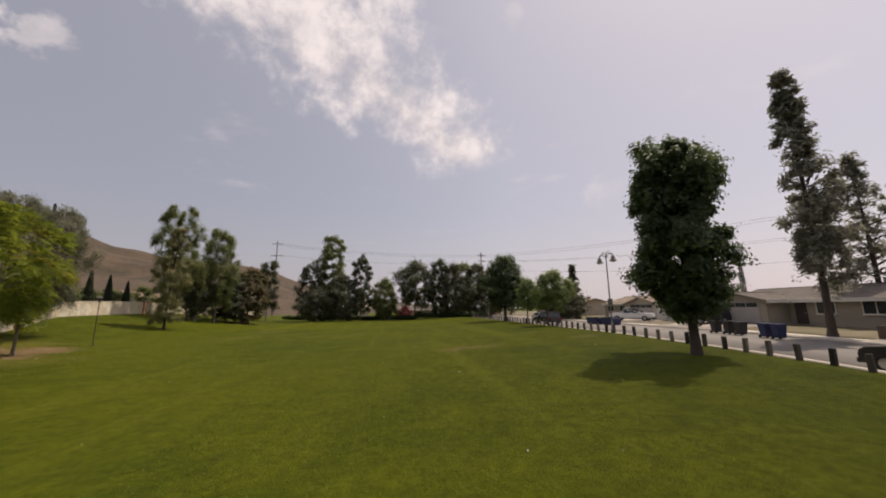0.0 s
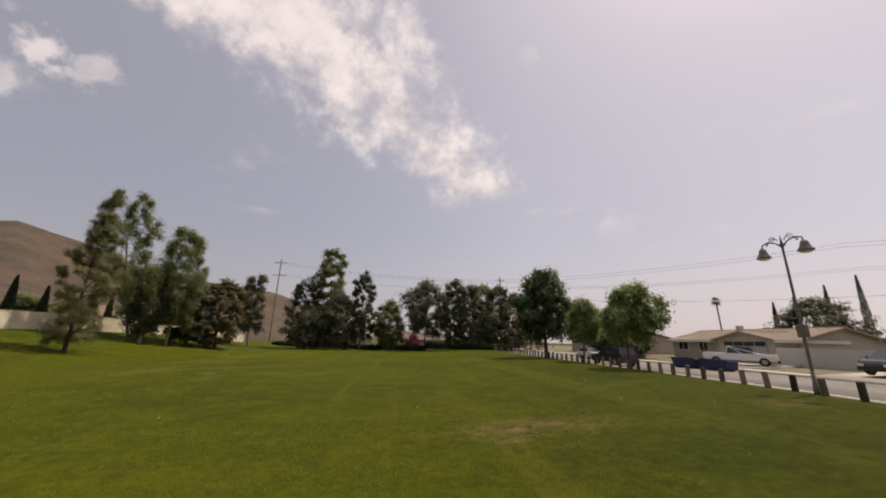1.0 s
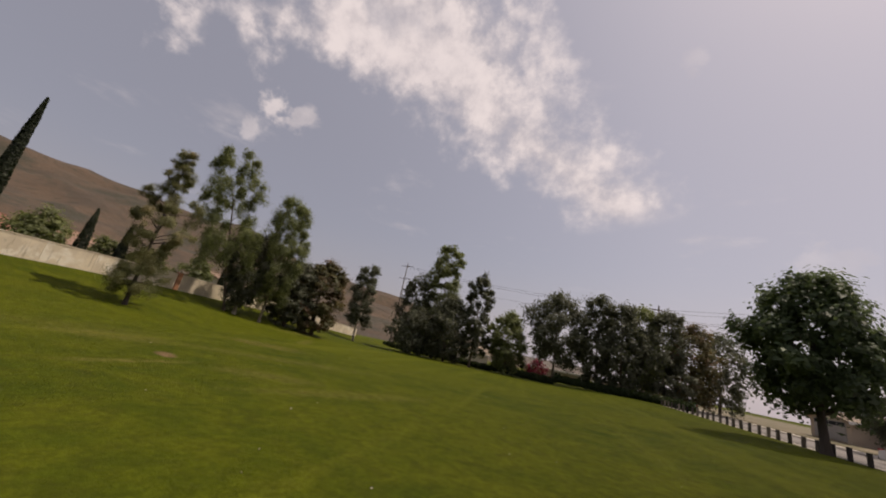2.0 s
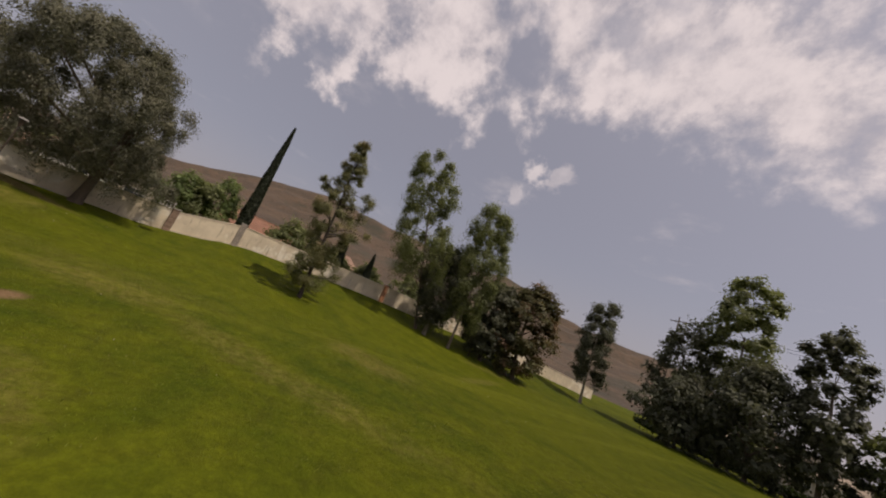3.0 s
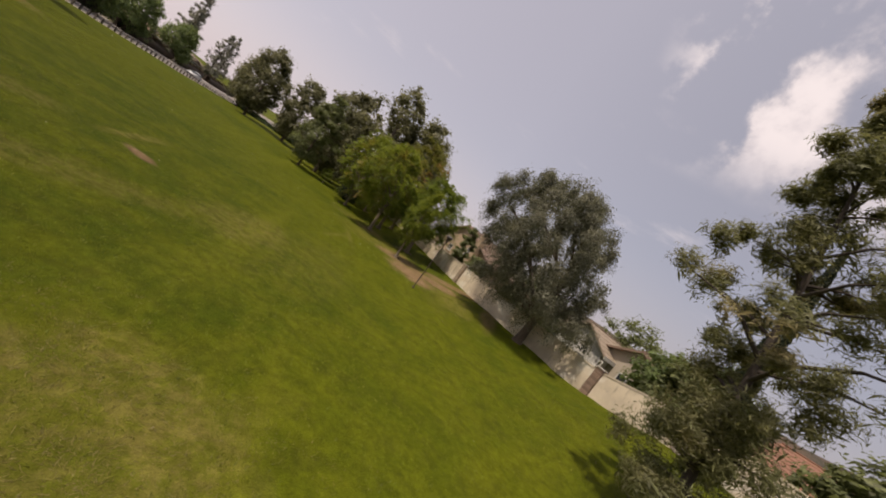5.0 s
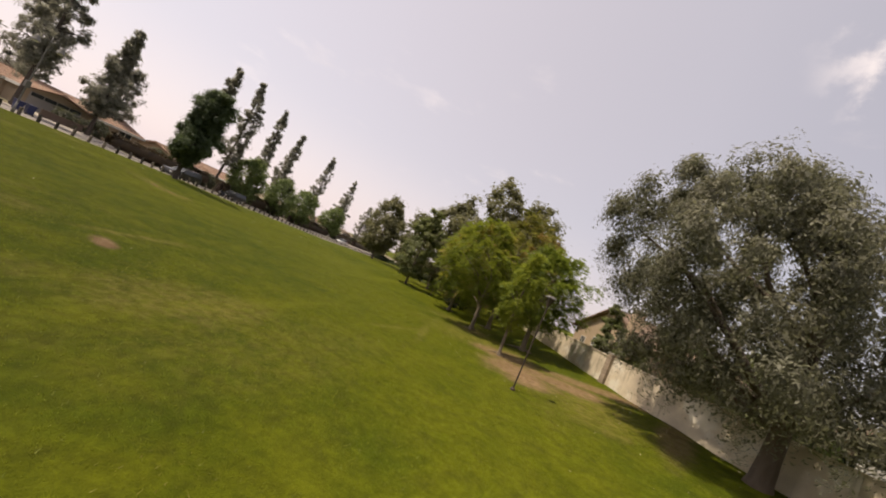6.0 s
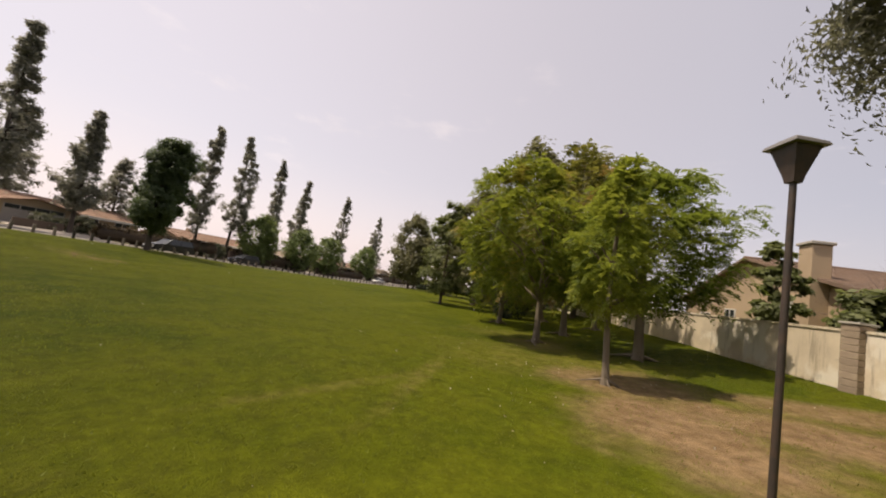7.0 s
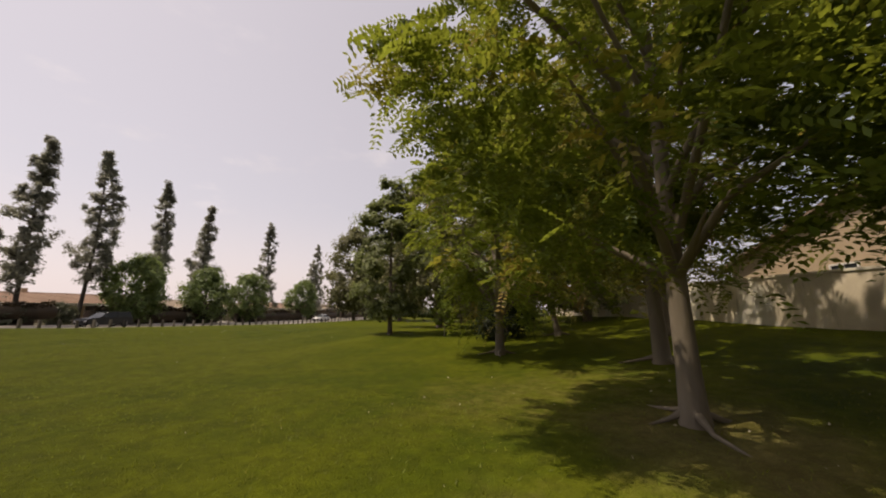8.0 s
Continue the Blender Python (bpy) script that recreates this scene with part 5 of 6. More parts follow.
def bell_street_lamp(x, y):
    r = thing("street_lamp", x, y, lift(y), 5, "tall grey lamp post with two bell shades", "street lamp")
    lathe("base", [(0.11, -0.1), (0.11, 0.25), (0.085, 0.35), (0.07, 0.9)], M_LAMP_GREY, r)
    tube("pole", [(0, 0, 0.85), (0, 0, 3.5), (0, 0, 6.45)], [0.062, 0.055, 0.045], M_LAMP_GREY, r, n=12)
    boxed("sign_box", (-0.1, -0.17, 2.3, 0.14, 0.17, 2.85), M_LAMP_GREY, r, bevel=0.02)
    lathe("finial", [(0.02, 6.40), (0.09, 6.5), (0.05, 6.62), (0.015, 6.95)], M_LAMP_GREY, r, n=10)
    for s in (-1, 1):
        tube("arm", [(0, 0, 6.35), (0, 0.22 * s, 6.62), (0, 0.55 * s, 6.75), (0, 0.8 * s, 6.66), (0, 0.84 * s, 6.5)], [0.035] * 5, M_LAMP_GREY, r, n=8)
        pts = [(0, s * (0.12 + 0.30 * (1 - math.cos(a)) * 0.8 + 0.16 * math.sin(a)), 6.72 + 0.16 * math.sin(2 * a)) for a in np.linspace(0, math.pi, 10)]
        tube("scroll", pts, [0.02] * 10, M_LAMP_GREY, r, n=6)
        pts = [(0, s * (0.36 + 0.12 * math.cos(a)), 6.86 + 0.10 * math.sin(a)) for a in np.linspace(0, 1.6 * math.pi, 12)]
        tube("scroll", pts, [0.016] * 12, M_LAMP_GREY, r, n=6)
        lathe("shade", [(0.04, 6.52), (0.10, 6.48), (0.15, 6.38), (0.19, 6.2), (0.27, 6.08), (0.30, 6.02), (0.27, 6.02)], M_LAMP_GREY, r, "bell-shaped shade", n=18, at=(0, 0.84 * s, 0))
        lathe("diffuser", [(0.22, 6.03), (0.2, 5.96), (0.1, 5.92)], M_FROST, r, "frosted glass", n=14, at=(0, 0.84 * s, 0))


bell_street_lamp(8.93, 32.1)


def lantern(x, y, lean=(0, 0)):
    r = new("park_lamp")
    r.matrix_world = pose(x, y, ground_z(x, y), lean[0], lean[1], 20)
    tagged(r, "thin dark park lamp with a square lantern", "park lamp", "park lamps")
    lathe("base", [(0.1, -0.15), (0.1, 0.06), (0.07, 0.1)], M_IRON, r, n=12)
    tube("pole", [(0, 0, 0.05), (0, 0, 1.8), (0, 0, 3.62)], [0.034, 0.031, 0.028], M_IRON, r, n=12)
    bm = bmesh.new()
    rings = [(0.045, 3.6), (0.06, 3.68), (0.125, 3.93), (0.13, 3.95)]
    loops = [[bm.verts.new((sx * q, sy * q, z)) for sx, sy in ((1, 1), (-1, 1), (-1, -1), (1, -1))] for q, z in rings]
    for a, b in zip(loops, loops[1:]):
        for k in range(4):
            bm.faces.new((a[k], a[(k + 1) % 4], b[(k + 1) % 4], b[k]))
    bm.faces.new(list(reversed(loops[0])))
    bm.faces.new(loops[-1])
    part("lantern", bm, M_IRON, r, "tapered square lantern housing")
    bm = bmesh.new()
    a = [bm.verts.new((sx * 0.175, sy * 0.175, 3.955)) for sx, sy in ((1, 1), (-1, 1), (-1, -1), (1, -1))]
    b = [bm.verts.new((sx * 0.16, sy * 0.16, 3.99)) for sx, sy in ((1, 1), (-1, 1), (-1, -1), (1, -1))]
    c = [bm.verts.new((sx * 0.08, sy * 0.08, 4.05)) for sx, sy in ((1, 1), (-1, 1), (-1, -1), (1, -1))]
    for p_, q_ in ((a, b), (b, c)):
        for k in range(4):
            bm.faces.new((p_[k], p_[(k + 1) % 4], q_[(k + 1) % 4], q_[k]))
    bm.faces.new(list(reversed(a)))
    bm.faces.new(c)
    part("cap", bm, M_LAMP_GREY, r, "grey sheet-metal cap")


lantern(-34.15, 38.4)
lantern(-39.6, 72.8)

# ---------------------------------------------------------------- utility poles and cables


def utility_pole(x, y, h, arms, turn):
    r = thing("utility_pole", x, y, 0, turn, "tall brown utility pole with cross arms", "utility pole", "utility poles")
    tube("pole", [(0, 0, -0.5), (0, 0, h)], [0.32, 0.2], M_POLE, r, n=10)
    for z, w in arms:
        boxed("cross_arm", (-w, -0.1, z, w, 0.1, z + 0.22), M_POLE, r)
        for s in (-0.9, -0.45, 0.45, 0.9):
            lathe("insulator", [(0.05, z + 0.22), (0.09, z + 0.34), (0.04, z + 0.5)], M_LAMP_GREY, r, n=8, at=(s * w, 0, 0))


utility_pole(-65.0, 179.0, 36.5, ((34.8, 2.9), (29.0, 2.9)), -8)
utility_pole(28.9, 147.5, 27.0, ((25.5, 2.0), (23.0, 1.6)), 10)


def cable(points, radius):
    cu = bpy.data.curves.new("power_cable", "CURVE")
    cu.dimensions, cu.bevel_depth, cu.bevel_resolution = "3D", radius, 1
    sp = cu.splines.new("POLY")
    full = []
    for a, b in zip(points, points[1:]):
        a, b = Vector(a), Vector(b)
        for i in range(14):
            t = i / 14
            p_ = a.lerp(b, t)
            p_.z -= 4 * t * (1 - t) * 0.018 * (b - a).length
            full.append(p_)
    full.append(Vector(points[-1]))
    sp.points.add(len(full) - 1)
    for q, w_ in zip(sp.points, full):
        q.co = (*w_, 1)
    ob = new("power_cable", cu)
    cu.materials.append(M_WIRE)
    return tagged(ob, "thin black overhead power cable", "cable", "power cables")


for dz, dx in ((0, 0), (-0.9, 0.8)):
    cable([(-65 + dx, 179, 35.2 + dz), (28.9 + dx, 147.5, 25.8 + dz), (110, 95 + dx, 31.0 + dz), (190, 20, 34 + dz)], 0.035)
    cable([(28.9 + dx, 147.5, 23.2 + dz * 0.4), (100, 86 + dx, 22.0 + dz * 0.6), (180, 10, 24 + dz)], 0.03)
cable([(28.9, 147.5, 19.5), (100, 84, 15.0), (180, 6, 15)], 0.03)
cable([(-65, 179, 29.5), (28.9, 147.5, 22.4)], 0.03)

# ---------------------------------------------------------------- vehicles
PAINT = {}


def paint(name, c, rough=0.25):
    if name not in PAINT:
        PAINT[name] = material(name, c, tuple(q * 0.9 for q in c), 0.8, rough, 0.0, amount=0.4)
    return PAINT[name]


M_LIGHT = material("headlight_glass", (0.7, 0.7, 0.7), rough=0.1, bump=0)
M_TAIL = material("tail_light", (0.3, 0.01, 0.01), rough=0.15, bump=0)


def vehicle(x, y, z, turn, lower, cabin, width, colour, label, kind_name, wheel_r, axles, category):
    """Body and glasshouse swept from side outlines (x forward); tumblehome by tapering the cabin."""
    v = thing(kind_name, x, y, z, turn, label, category)
    body_ = bmesh.new()
    prism(body_, lower, -width / 2, width / 2)
    bmesh.ops.bevel(body_, geom=[e for e in body_.edges], offset=0.06, segments=2, affect="EDGES")
    body_ob = part("body", body_, colour, v)
    for verts_name, outline, mat, w2 in (("glasshouse", cabin, M_GLASS, 0.0), ):
        bm = bmesh.new()
        prism(bm, outline, -width / 2 + 0.05, width / 2 - 0.05)
        zs = [p_[1] for p_ in outline]
        for q in bm.verts:
            k = (q.co.z - min(zs)) / (max(zs) - min(zs))
            q.co.y *= 1 - 0.16 * k
        part(verts_name, bm, mat, v, "dark tinted glass")
    zs = [p_[1] for p_ in cabin]
    tops = sorted(p_[0] for p_ in cabin if p_[1] > max(zs) - 0.02)
    bots = sorted(p_[0] for p_ in cabin if p_[1] < min(zs) + 0.02)
    bm = box(bmesh.new(), tops[0] - 0.04, -(width / 2 - 0.05) * 0.85, max(zs) - 0.015, tops[-1] + 0.04, (width / 2 - 0.05) * 0.85, max(zs) + 0.05, bevel=0.02)
    part("roof", bm, colour, v)
    for s in (-1, 1):
        for i, (xb, xt) in enumerate(((bots[0], tops[0]), ((bots[0] + bots[-1]) / 2, (tops[0] + tops[-1]) / 2), (bots[-1], tops[-1]))):
            tube("roof_post", [(xb, s * (width / 2 - 0.055), min(zs)), (xt, s * (width / 2 - 0.045) * 0.85, max(zs))], [0.035, 0.03], colour, v, n=6)
        bm = box(bmesh.new(), bots[-1] - 0.35, s * (width / 2 + 0.02) - 0.09, min(zs) + 0.02, bots[-1] - 0.15, s * (width / 2 + 0.02) + 0.09, min(zs) + 0.17, bevel=0.03)
        part("wing_mirror", bm, colour, v)
        for ax in axles:
            rot = Matrix.Translation((ax, s * (width / 2 - 0.09), wheel_r)) @ Matrix.Rotation(radians(90), 4, "X")
            bm = bmesh.new()
            bmesh.ops.create_cone(bm, cap_ends=True, segments=20, radius1=wheel_r, radius2=wheel_r, depth=0.22, matrix=rot)
            bmesh.ops.bevel(bm, geom=list(bm.edges), offset=0.02, segments=1, affect="EDGES")
            wheel = part("wheel", bm, M_TYRE, v, "black tyre")
            bm = bmesh.new()
            bmesh.ops.create_cone(bm, cap_ends=True, segments=16, radius1=wheel_r * 0.62, radius2=wheel_r * 0.55, depth=0.24, matrix=rot)
            part("rim", bm, M_RIM, wheel)
    xs = [p_[0] for p_ in lower]
    hz = sorted(p_[1] for p_ in lower)[len(lower) // 2]
    for s in (-1, 1):
        part("headlight", box(bmesh.new(), max(xs) - 0.16, s * (width / 2 - 0.25) - 0.17, hz - 0.12, max(xs) + 0.012, s * (width / 2 - 0.25) + 0.17, hz + 0.04, bevel=0.02), M_LIGHT, v)
        part("tail_light", box(bmesh.new(), min(xs) - 0.012, s * (width / 2 - 0.2) - 0.12, hz - 0.02, min(xs) + 0.1, s * (width / 2 - 0.2) + 0.12, hz + 0.2, bevel=0.02), M_TAIL, v)
    for xx, nm in ((max(xs) + 0.02, "bumper"), (min(xs) - 0.02, "bumper")):
        part(nm, box(bmesh.new(), xx - 0.09, -width / 2 + 0.08, 0.3, xx + 0.05, width / 2 - 0.08, 0.52, bevel=0.03), M_TYRE, v, "dark bumper")
    return v


SUV_LOW = [(-2.3, 0.32), (2.25, 0.32), (2.3, 0.72), (2.15, 0.95), (1.15, 1.06), (-2.25, 1.08), (-2.32, 0.7)]
SUV_CAB = [(-2.15, 1.06), (1.05, 1.06), (0.35, 1.62), (-1.95, 1.64)]
SEDAN_LOW = [(-2.25, 0.28), (2.2, 0.28), (2.25, 0.6), (2.05, 0.78), (1.0, 0.9), (-1.5, 0.94), (-2.2, 0.9), (-2.28, 0.6)]
SEDAN_CAB = [(-1.55, 0.92), (0.98, 0.9), (0.25, 1.4), (-0.95, 1.42)]
VAN_LOW = [(-2.45, 0.32), (2.3, 0.32), (2.38, 0.7), (2.2, 0.92), (1.45, 1.08), (-2.42, 1.1), (-2.48, 0.7)]
VAN_CAB = [(-2.35, 1.08), (1.5, 1.07), (0.55, 1.72), (-2.1, 1.74)]
PICK_LOW = [(-2.75, 0.5), (2.65, 0.42), (2.72, 0.8), (2.55, 1.02), (1.45, 1.1), (0.9, 1.12), (-0.95, 1.12), (-0.95, 1.1), (-2.78, 1.12), (-2.8, 0.8)]
PICK_CAB = [(-0.92, 1.1), (1.42, 1.1), (0.75, 1.72), (-0.75, 1.74)]
vehicle(24.2, 49.6, lift(49.6) + 0.19, -52, PICK_LOW, PICK_CAB, 1.9, paint("white_paint", (0.72, 0.72, 0.71)), "white pickup truck parked on a driveway", "pickup_truck", 0.38, (-1.75, 1.75), "truck")
vehicle(24.6, 38.6, lift(38.6) + 0.24, 178, VAN_LOW, VAN_CAB, 1.85, paint("dark_purple_paint", (0.035, 0.03, 0.04)), "dark minivan parked nose out on a driveway", "minivan", 0.34, (-1.5, 1.5), "car")
vehicle(12.2, 51.3, lift(51.3) - 0.13, 92, SUV_LOW, SUV_CAB, 1.85, paint("black_paint", (0.03, 0.03, 0.032)), "black SUV parked beside the posts", "suv", 0.36, (-1.45, 1.45), "car")
vehicle(10.9, 15.0, lift(15.0) - 0.13, 92, SUV_LOW, SUV_CAB, 1.85, paint("black_paint", (0.03, 0.03, 0.032)), "black SUV parked at the kerb", "suv", 0.36, (-1.45, 1.45), "car")
vehicle(17.6, 65.0, lift(65.0) - 0.13, -88, SEDAN_LOW, SEDAN_CAB, 1.75, paint("silver_paint", (0.62, 0.62, 0.62)), "silver sedan parked in front of the green trees", "sedan", 0.32, (-1.35, 1.35), "car")
vehicle(21.5, 110.3, lift(110.3) - 0.13, 93, SUV_LOW, SUV_CAB, 1.85, paint("black_paint", (0.03, 0.03, 0.032)), "dark SUV parked far up the street", "suv", 0.36, (-1.45, 1.45), "car")
for i_, (x_, y_, t_, c_, nm_) in enumerate(((10.9, 101.7, -8, "white_paint", "white sedan parked behind the hedge"), (5.4, 102.6, -8, "black_paint", "dark sedan parked behind the hedge"), (-0.7, 105.0, -14, "blue_paint", "blue sedan parked behind the hedge"), (15.9, 101.4, -5, "silver_paint", "silver sedan parked behind the hedge"))):
    vehicle(x_, y_, ground_z(x_, y_) + 0.01, t_, SEDAN_LOW, SEDAN_CAB, 1.75, paint(c_, (0.05, 0.07, 0.13)), nm_, "sedan", 0.32, (-1.35, 1.35), "car")
vehicle(16.2, 0.1, lift(0.1) - 0.13, 90, SUV_LOW, SUV_CAB, 1.85, paint("black_paint", (0.03, 0.03, 0.032)), "black SUV parked in front of the houses", "suv", 0.36, (-1.45, 1.45), "car")
vehicle(13.7, -40.5, lift(-40.5) - 0.13, 90, SEDAN_LOW, SEDAN_CAB, 1.75, paint("white_paint", (0.72, 0.72, 0.71)), "white sedan parked far down the street", "sedan", 0.32, (-1.35, 1.35), "car")

# ---------------------------------------------------------------- bins


def wheelie_bin(x, y, turn, mat, label):
    b = thing("wheelie_bin", x, y, lift(y) - 0.13, turn, label, "bin", "bins at the kerb")
    bm = bmesh.new()
    lo = [bm.verts.new((sx * 0.24, sy * 0.26, 0.08)) for sx, sy in ((1, 1), (-1, 1), (-1, -1), (1, -1))]
    hi = [bm.verts.new((sx * 0.31, sy * 0.36, 1.0)) for sx, sy in ((1, 1), (-1, 1), (-1, -1), (1, -1))]
    for k in range(4):
        bm.faces.new((lo[k], lo[(k + 1) % 4], hi[(k + 1) % 4], hi[k]))
    bm.faces.new(list(reversed(lo)))
    bm.faces.new(hi)
    bmesh.ops.bevel(bm, geom=list(bm.edges), offset=0.03, segments=2, affect="EDGES")
    part("tub", bm, mat, b)
    part("lid", box(bmesh.new(), -0.34, -0.38, 1.0, 0.34, 0.42, 1.07, bevel=0.025), mat, b)
    for s in (-1, 1):
        rot = Matrix.Translation((s * 0.27, 0.27, 0.1)) @ Matrix.Rotation(radians(90), 4, "Y")
        bm = bmesh.new()
        bmesh.ops.create_cone(bm, cap_ends=True, segments=14, radius1=0.1, radius2=0.1, depth=0.06, matrix=rot)
        part("wheel", bm, M_TYRE, b)


M_BIN_BLUE = material("blue_plastic", (0.018, 0.028, 0.10), rough=0.5, bump=0.05)
M_BIN_BLACK = material("black_plastic", (0.025, 0.025, 0.028), rough=0.5, bump=0.05)
for y_, m_, l_ in ((26.4, M_BIN_BLUE, "blue wheelie bin at the kerb"), (27.3, M_BIN_BLUE, "blue wheelie bin at the kerb"), (29.2, M_BIN_BLACK, "black wheelie bin at the kerb"), (30.2, M_BIN_BLACK, "black wheelie bin at the kerb"), (31.4, M_BIN_BLACK, "black wheelie bin at the kerb")):
    wheelie_bin(fence_x(y_) + 9.4, y_, 84, m_, l_)


def skip_bin(x, y, turn):
    b = thing("skip_bin", x, y, lift(y) - 0.13, turn, "low dark blue skip at the kerb", "skip", "skips at the kerb")
    bm = bmesh.new()
    prism(bm, [(-1.1, 0.08), (1.1, 0.08), (1.3, 0.85), (-1.3, 0.85)], -0.6, 0.6)
    bmesh.ops.bevel(bm, geom=list(bm.edges), offset=0.025, segments=1, affect="EDGES")
    part("tub", bm, M_BIN_BLUE, b)
    for s in (-1, 1):
        part("rim", box(bmesh.new(), -1.34, s * 0.61 - 0.04, 0.83, 1.34, s * 0.61 + 0.04, 0.9, bevel=0.01), M_BIN_BLACK, b)
    for s in (-0.8, 0.8):
        part("skid", box(bmesh.new(), s - 0.08, -0.55, 0, s + 0.08, 0.55, 0.1), M_BIN_BLACK, b)


skip_bin(18.4, 49.4, 92)
skip_bin(18.7, 46.5, 92)

# ---------------------------------------------------------------- shrubs along the far kerb and low walls of the front yards
for i_, (x_, y_) in enumerate(((23.5, 20.6), (23.8, 17.4), (22.6, 9.8), (21.8, 5.7), (21.9, 0.7), (21.1, -13.3), (20.9, -16.6), (20.9, -25.6), (20.7, -32.1), (20.6, -37.9), (21.2, -53.5), (21.8, -59.8), (22.3, -65.8))):
    tree("garden_shrub", x_, y_, 1.5 + (i_ * 37 % 5) * 0.22, 3.0 + (i_ * 53 % 4) * 0.5, 0.05, "round", L_GUM_DARK, M_BARK, 3000, 0.2, "dark shrub in a front yard", "front yard shrubs", trunk_r=0.07, clumps=26, clump_r=0.7, limbs=4)
M_YARD_WALL = stucco("yard_wall_brown", (0.11, 0.080, 0.062))
for y0_, y1_, h_ in ((19.5, 23.5, 0.95), (3.0, 13.0, 1.2), (-20.0, -1.0, 1.75), (-41.5, -23.0, 1.75), (-57.0, -44.5, 1.75), (-82.0, -60.0, 1.75)):
    f_ = fence_x((y0_ + y1_) / 2) + 13.4
    tagged(boxed("wall_yard", (f_, y0_, lift(y0_) - 0.4, f_ + 0.22, y1_, lift(y1_) + h_), M_YARD_WALL, bevel=0.02), "brown wall along a front yard", "wall", kind="structure")
hedge_run([(fence_x(17) + 12.9, 17.0), (fence_x(2) + 12.9, 2.0)], 1.9, L_BROWN, 230, 0.32, "low brownish hedge in front of a yard", "front yard hedges", 21)
for k_, (y0_, y1_) in enumerate(((-1.5, -19.5), (-23.5, -41.0), (-45.0, -56.5), (-60.5, -81.0))):
    hedge_run([(fence_x(y0_) + 12.9, y0_), (fence_x(y1_) + 12.9, y1_)], 2.2, L_BROWN, 250, 0.34, "tall brownish hedge along a front yard wall", "front yard hedges", 30 + k_)

hedge_run([(6.8, -52.0), (-8.0, -34.0), (-22.0, -24.0), (-33.0, -20.0)], 1.7, M_HEDGE_LEAF, 150, 0.36, "dark rough hedge at the south end of the lawn", "hedge at the south end", 44)
tree("blossom_bush", -5.2, 112.0, 3.6, 4.6, 0.2, "round", L_RED, M_BARK, 3600, 0.24, "round bush covered with magenta blossom beyond the hedge", trunk_r=0.1, clumps=36, clump_r=0.8, limbs=4, gaps=-0.1)


def wall_railing():
    """A short white rail on the cap of the wall."""
    a, b = Vector((-44.05, 41.1, 2.94)), Vector((-44.82, 43.6, 3.0))
    turn = math.degrees(math.atan2(b.y - a.y, b.x - a.x))
    L = (b - a).length
    root = thing("railing", a.x, a.y, a.z, turn, "short white painted railing on top of the wall", "railing")
    for z_ in (0.14, 0.56):
        boxed("rail", (0, -0.025, z_, L, 0.025, z_ + 0.05), M_TRIM, root, bevel=0.006)
    for i in range(12):
        x_ = 0.05 + (L - 0.1) * i / 11
        boxed("baluster", (x_ - 0.018, -0.018, 0.0 if i % 11 == 0 else 0.14, x_ + 0.018, 0.018, 0.66 if i % 11 == 0 else 0.57), M_TRIM, root)


wall_railing()

# ---------------------------------------------------------------- litter on the grass


def litter():
    rng = np.random.default_rng(5)
    n = 260
    xy = np.column_stack([rng.uniform(-44, 6, n), rng.uniform(2, 66, n)])
    extra = np.column_stack([rng.normal(-32.3, 3.2, 120), rng.normal(30, 6, 120)])
    xy = np.concatenate([xy, extra])
    pts = np.array([(x, y, ground_z(x, y) + 0.035) for x, y in xy])
    ob = leaf_cloud("fallen_leaves", pts, 0.042, M_LITTER, None, rng, 0.7)
    tagged(ob, "scattered pale dry leaves and scraps on the lawn", "leaves", kind="stuff")


M_LITTER = leaf_material("dry_leaf", (0.42, 0.36, 0.24), (0.55, 0.50, 0.40), (0.4, 0.3, 0.15))
litter()


def grass_blades():
    """Short uneven blades that stand out of the mown sward."""
    rng = np.random.default_rng(12)
    n = 120000
    xy = np.column_stack([rng.uniform(-41, -16, n), rng.uniform(24, 61, n)])
    start_ = np.column_stack([rng.uniform(-14.5, -3.0, 42000), rng.uniform(8.0, 31, 42000)])
    xy = np.concatenate([xy, start_])
    keep = np.array([noise.noise((x * 0.9, y * 0.9, 2.0)) + rng.normal() * 0.5 > -0.1 for x, y in xy])
    xy = xy[keep]
    n = len(xy)
    z = np.array([ground_z(x, y) for x, y in xy])
    a = rng.uniform(0, 2 * math.pi, n)
    h = rng.uniform(0.025, 0.06, n)
    w = rng.uniform(0.006, 0.012, n)
    lean_ = rng.normal(size=(n, 2)) * 0.03
    base = np.column_stack([xy, z - 0.01])
    d = np.column_stack([np.cos(a) * w, np.sin(a) * w, np.zeros(n)])
    tip = base + np.column_stack([lean_, h])
    vs = np.stack([base - d, base + d, tip], 1).reshape(-1, 3)
    ob = raw("grass_blades", vs, np.arange(3 * n).reshape(-1, 3), M_BLADE)
    tagged(ob, "short uneven blades of green and straw-coloured grass", "grass", kind="stuff")


M_BLADE = leaf_material("grass_blade", (0.135, 0.155, 0.014), (0.105, 0.130, 0.012), (0.30, 0.32, 0.03), tip=(0.24, 0.20, 0.05))
grass_blades()


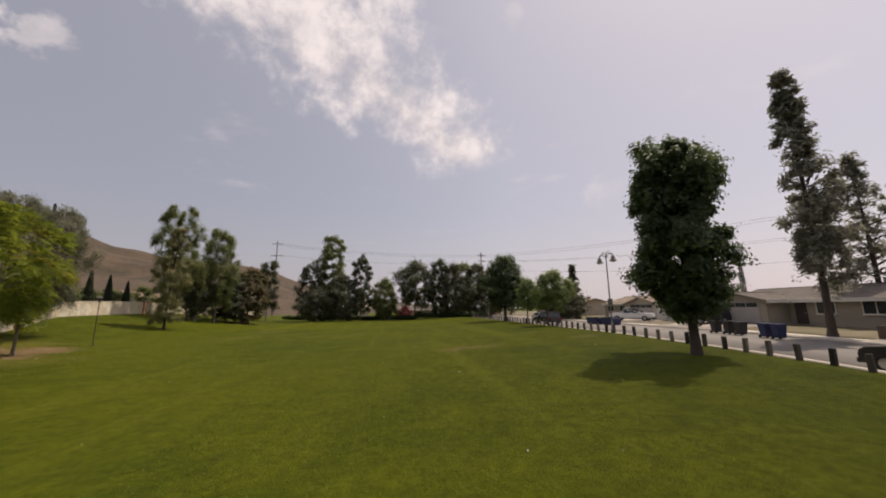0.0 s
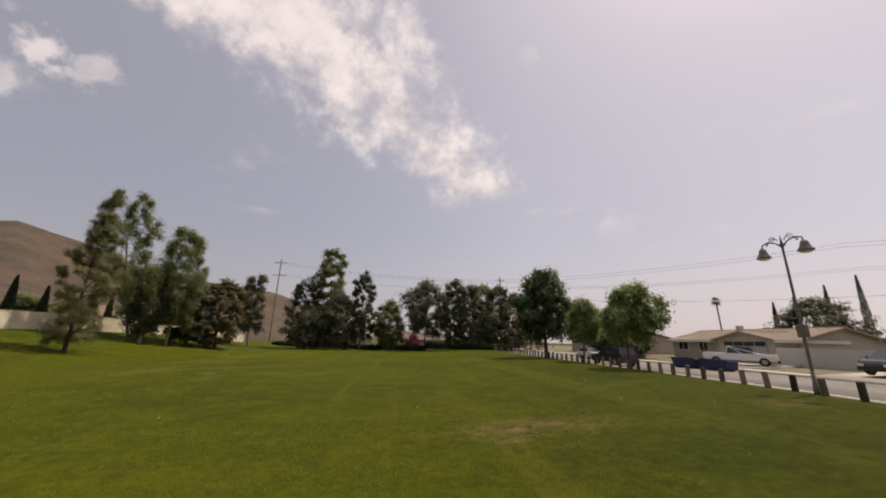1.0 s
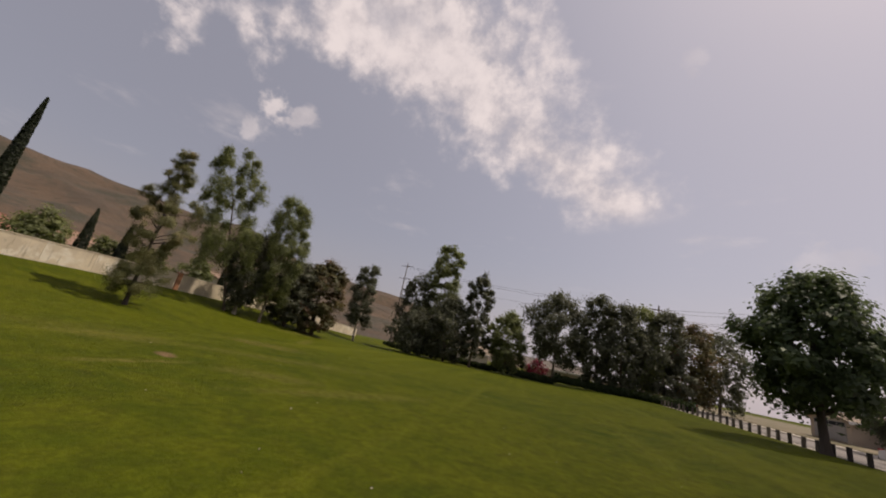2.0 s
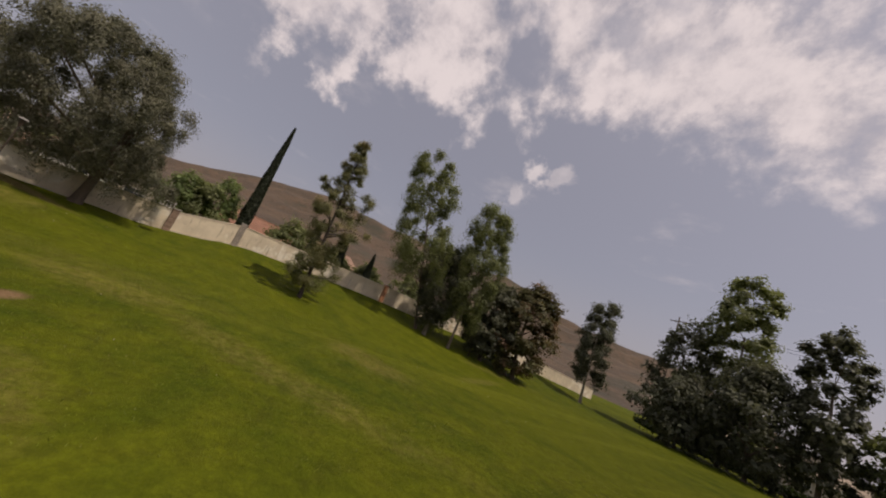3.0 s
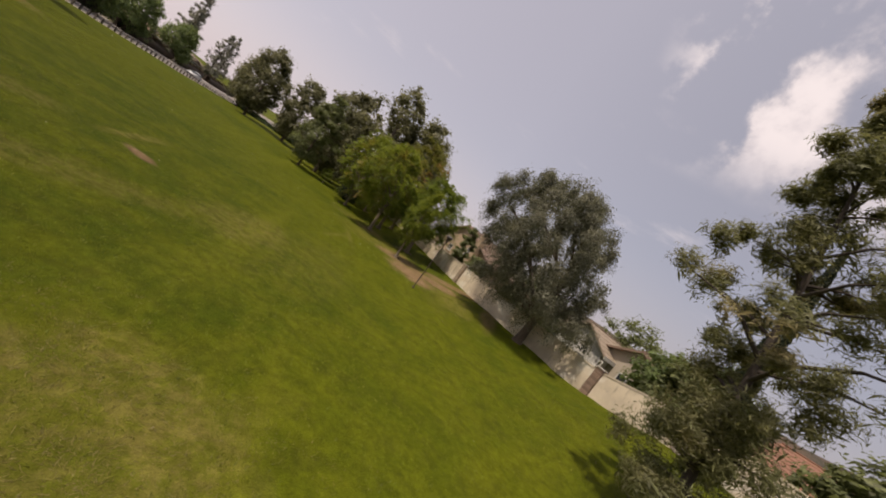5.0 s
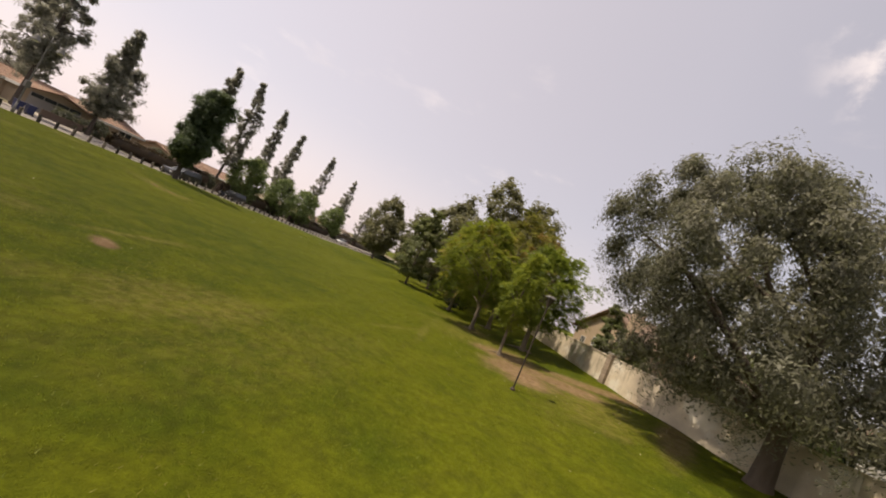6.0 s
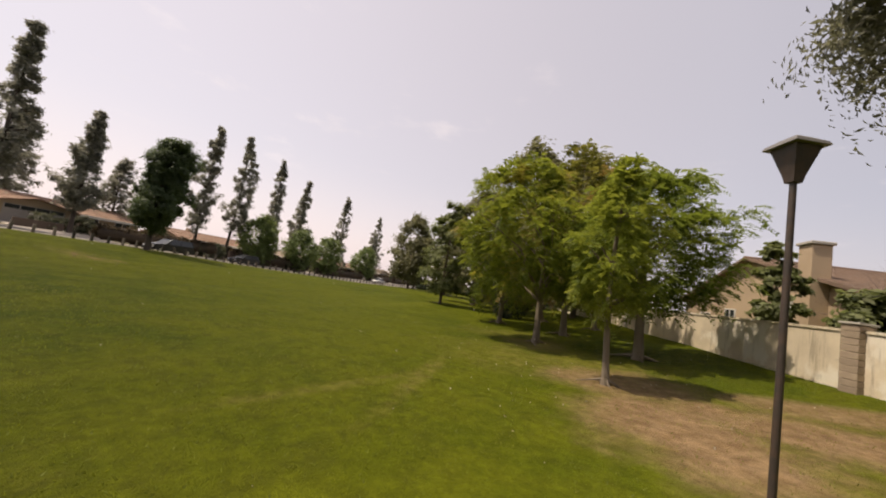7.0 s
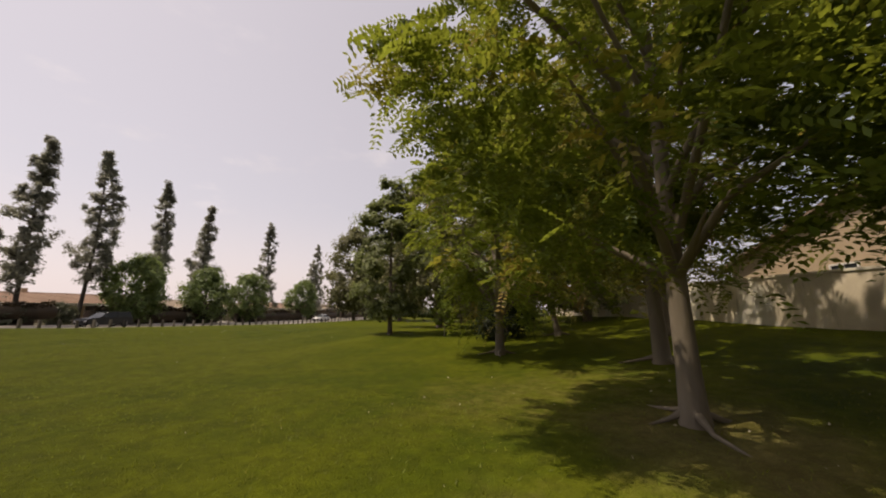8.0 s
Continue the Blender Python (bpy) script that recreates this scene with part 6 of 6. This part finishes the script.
def dry_tufts():
    """Straw-coloured tufts over the worn place of the lawn."""
    rng = np.random.default_rng(33)
    tufts = np.column_stack([rng.normal(-25.6, 1.6, 320), rng.normal(54.9, 1.0, 320)])
    centre = np.repeat(tufts, 30, axis=0)
    xy = centre + rng.normal(size=centre.shape) * np.repeat(rng.uniform(0.04, 0.12, 320), 30)[:, None]
    n = len(xy)
    z = np.array([ground_z(x, y) for x, y in xy])
    a = rng.uniform(0, 2 * math.pi, n)
    w, h = rng.uniform(0.004, 0.009, n), rng.uniform(0.012, 0.034, n)
    base = np.column_stack([xy, z - 0.01])
    d = np.column_stack([np.cos(a) * w, np.sin(a) * w, np.zeros(n)])
    tip = base + np.column_stack([(xy - centre) * 0.8 + rng.normal(size=(n, 2)) * 0.012, h])
    vs = np.stack([base - d, base + d, tip], 1).reshape(-1, 3)
    ob = raw("dry_tufts", vs, np.arange(3 * n).reshape(-1, 3), M_STRAW)
    tagged(ob, "tufts of straw-coloured grass on a worn patch", "grass", kind="stuff")


M_STRAW = leaf_material("straw_blade", (0.20, 0.165, 0.055), (0.15, 0.14, 0.03), (0.3, 0.26, 0.07))
dry_tufts()


def divots():
    """Dark scraps of bark and torn turf on the worn place."""
    rng = np.random.default_rng(3)
    spots = np.column_stack([rng.normal(-4.4, 1.1, 26), rng.normal(29.4, 0.7, 26)])
    pts = np.array([(x, y, ground_z(x, y) + 0.018) for x, y in spots])
    up_ = np.tile(np.array([0.0, 0.0, 1.0]), (26, 1)) + rng.normal(size=(26, 3)) * 0.08
    ob = leaf_cloud("bark_scraps", pts, 0.15, M_BARK, None, rng, 0.28, jitter=0.6, facing=up_ / np.linalg.norm(up_, axis=1, keepdims=True))
    tagged(ob, "dark scraps of bark and torn turf on the lawn", "bark", kind="stuff")


divots()
M_BALL = material("white_ball", (0.75, 0.74, 0.70), (0.62, 0.60, 0.56), 20, 0.5, 0.1)
for x_, y_ in ((-6.9, 7.5), (-6.4, 9.9), (0.4, 10.8), (-8.3, 9.2), (-6.8, 12.4), (3.2, 25.6), (-6.5, 21.1)):
    b_ = lathe("ball", [(0.003, -0.0215), (0.013, -0.018), (0.020, -0.008), (0.0215, 0.0), (0.020, 0.008), (0.013, 0.018), (0.003, 0.0215)], M_BALL, None, n=12)
    b_.matrix_world = pose(x_, y_, ground_z(x_, y_) + 0.02)
    tagged(b_, "small white ball lying in the grass", "ball", "balls on the lawn")
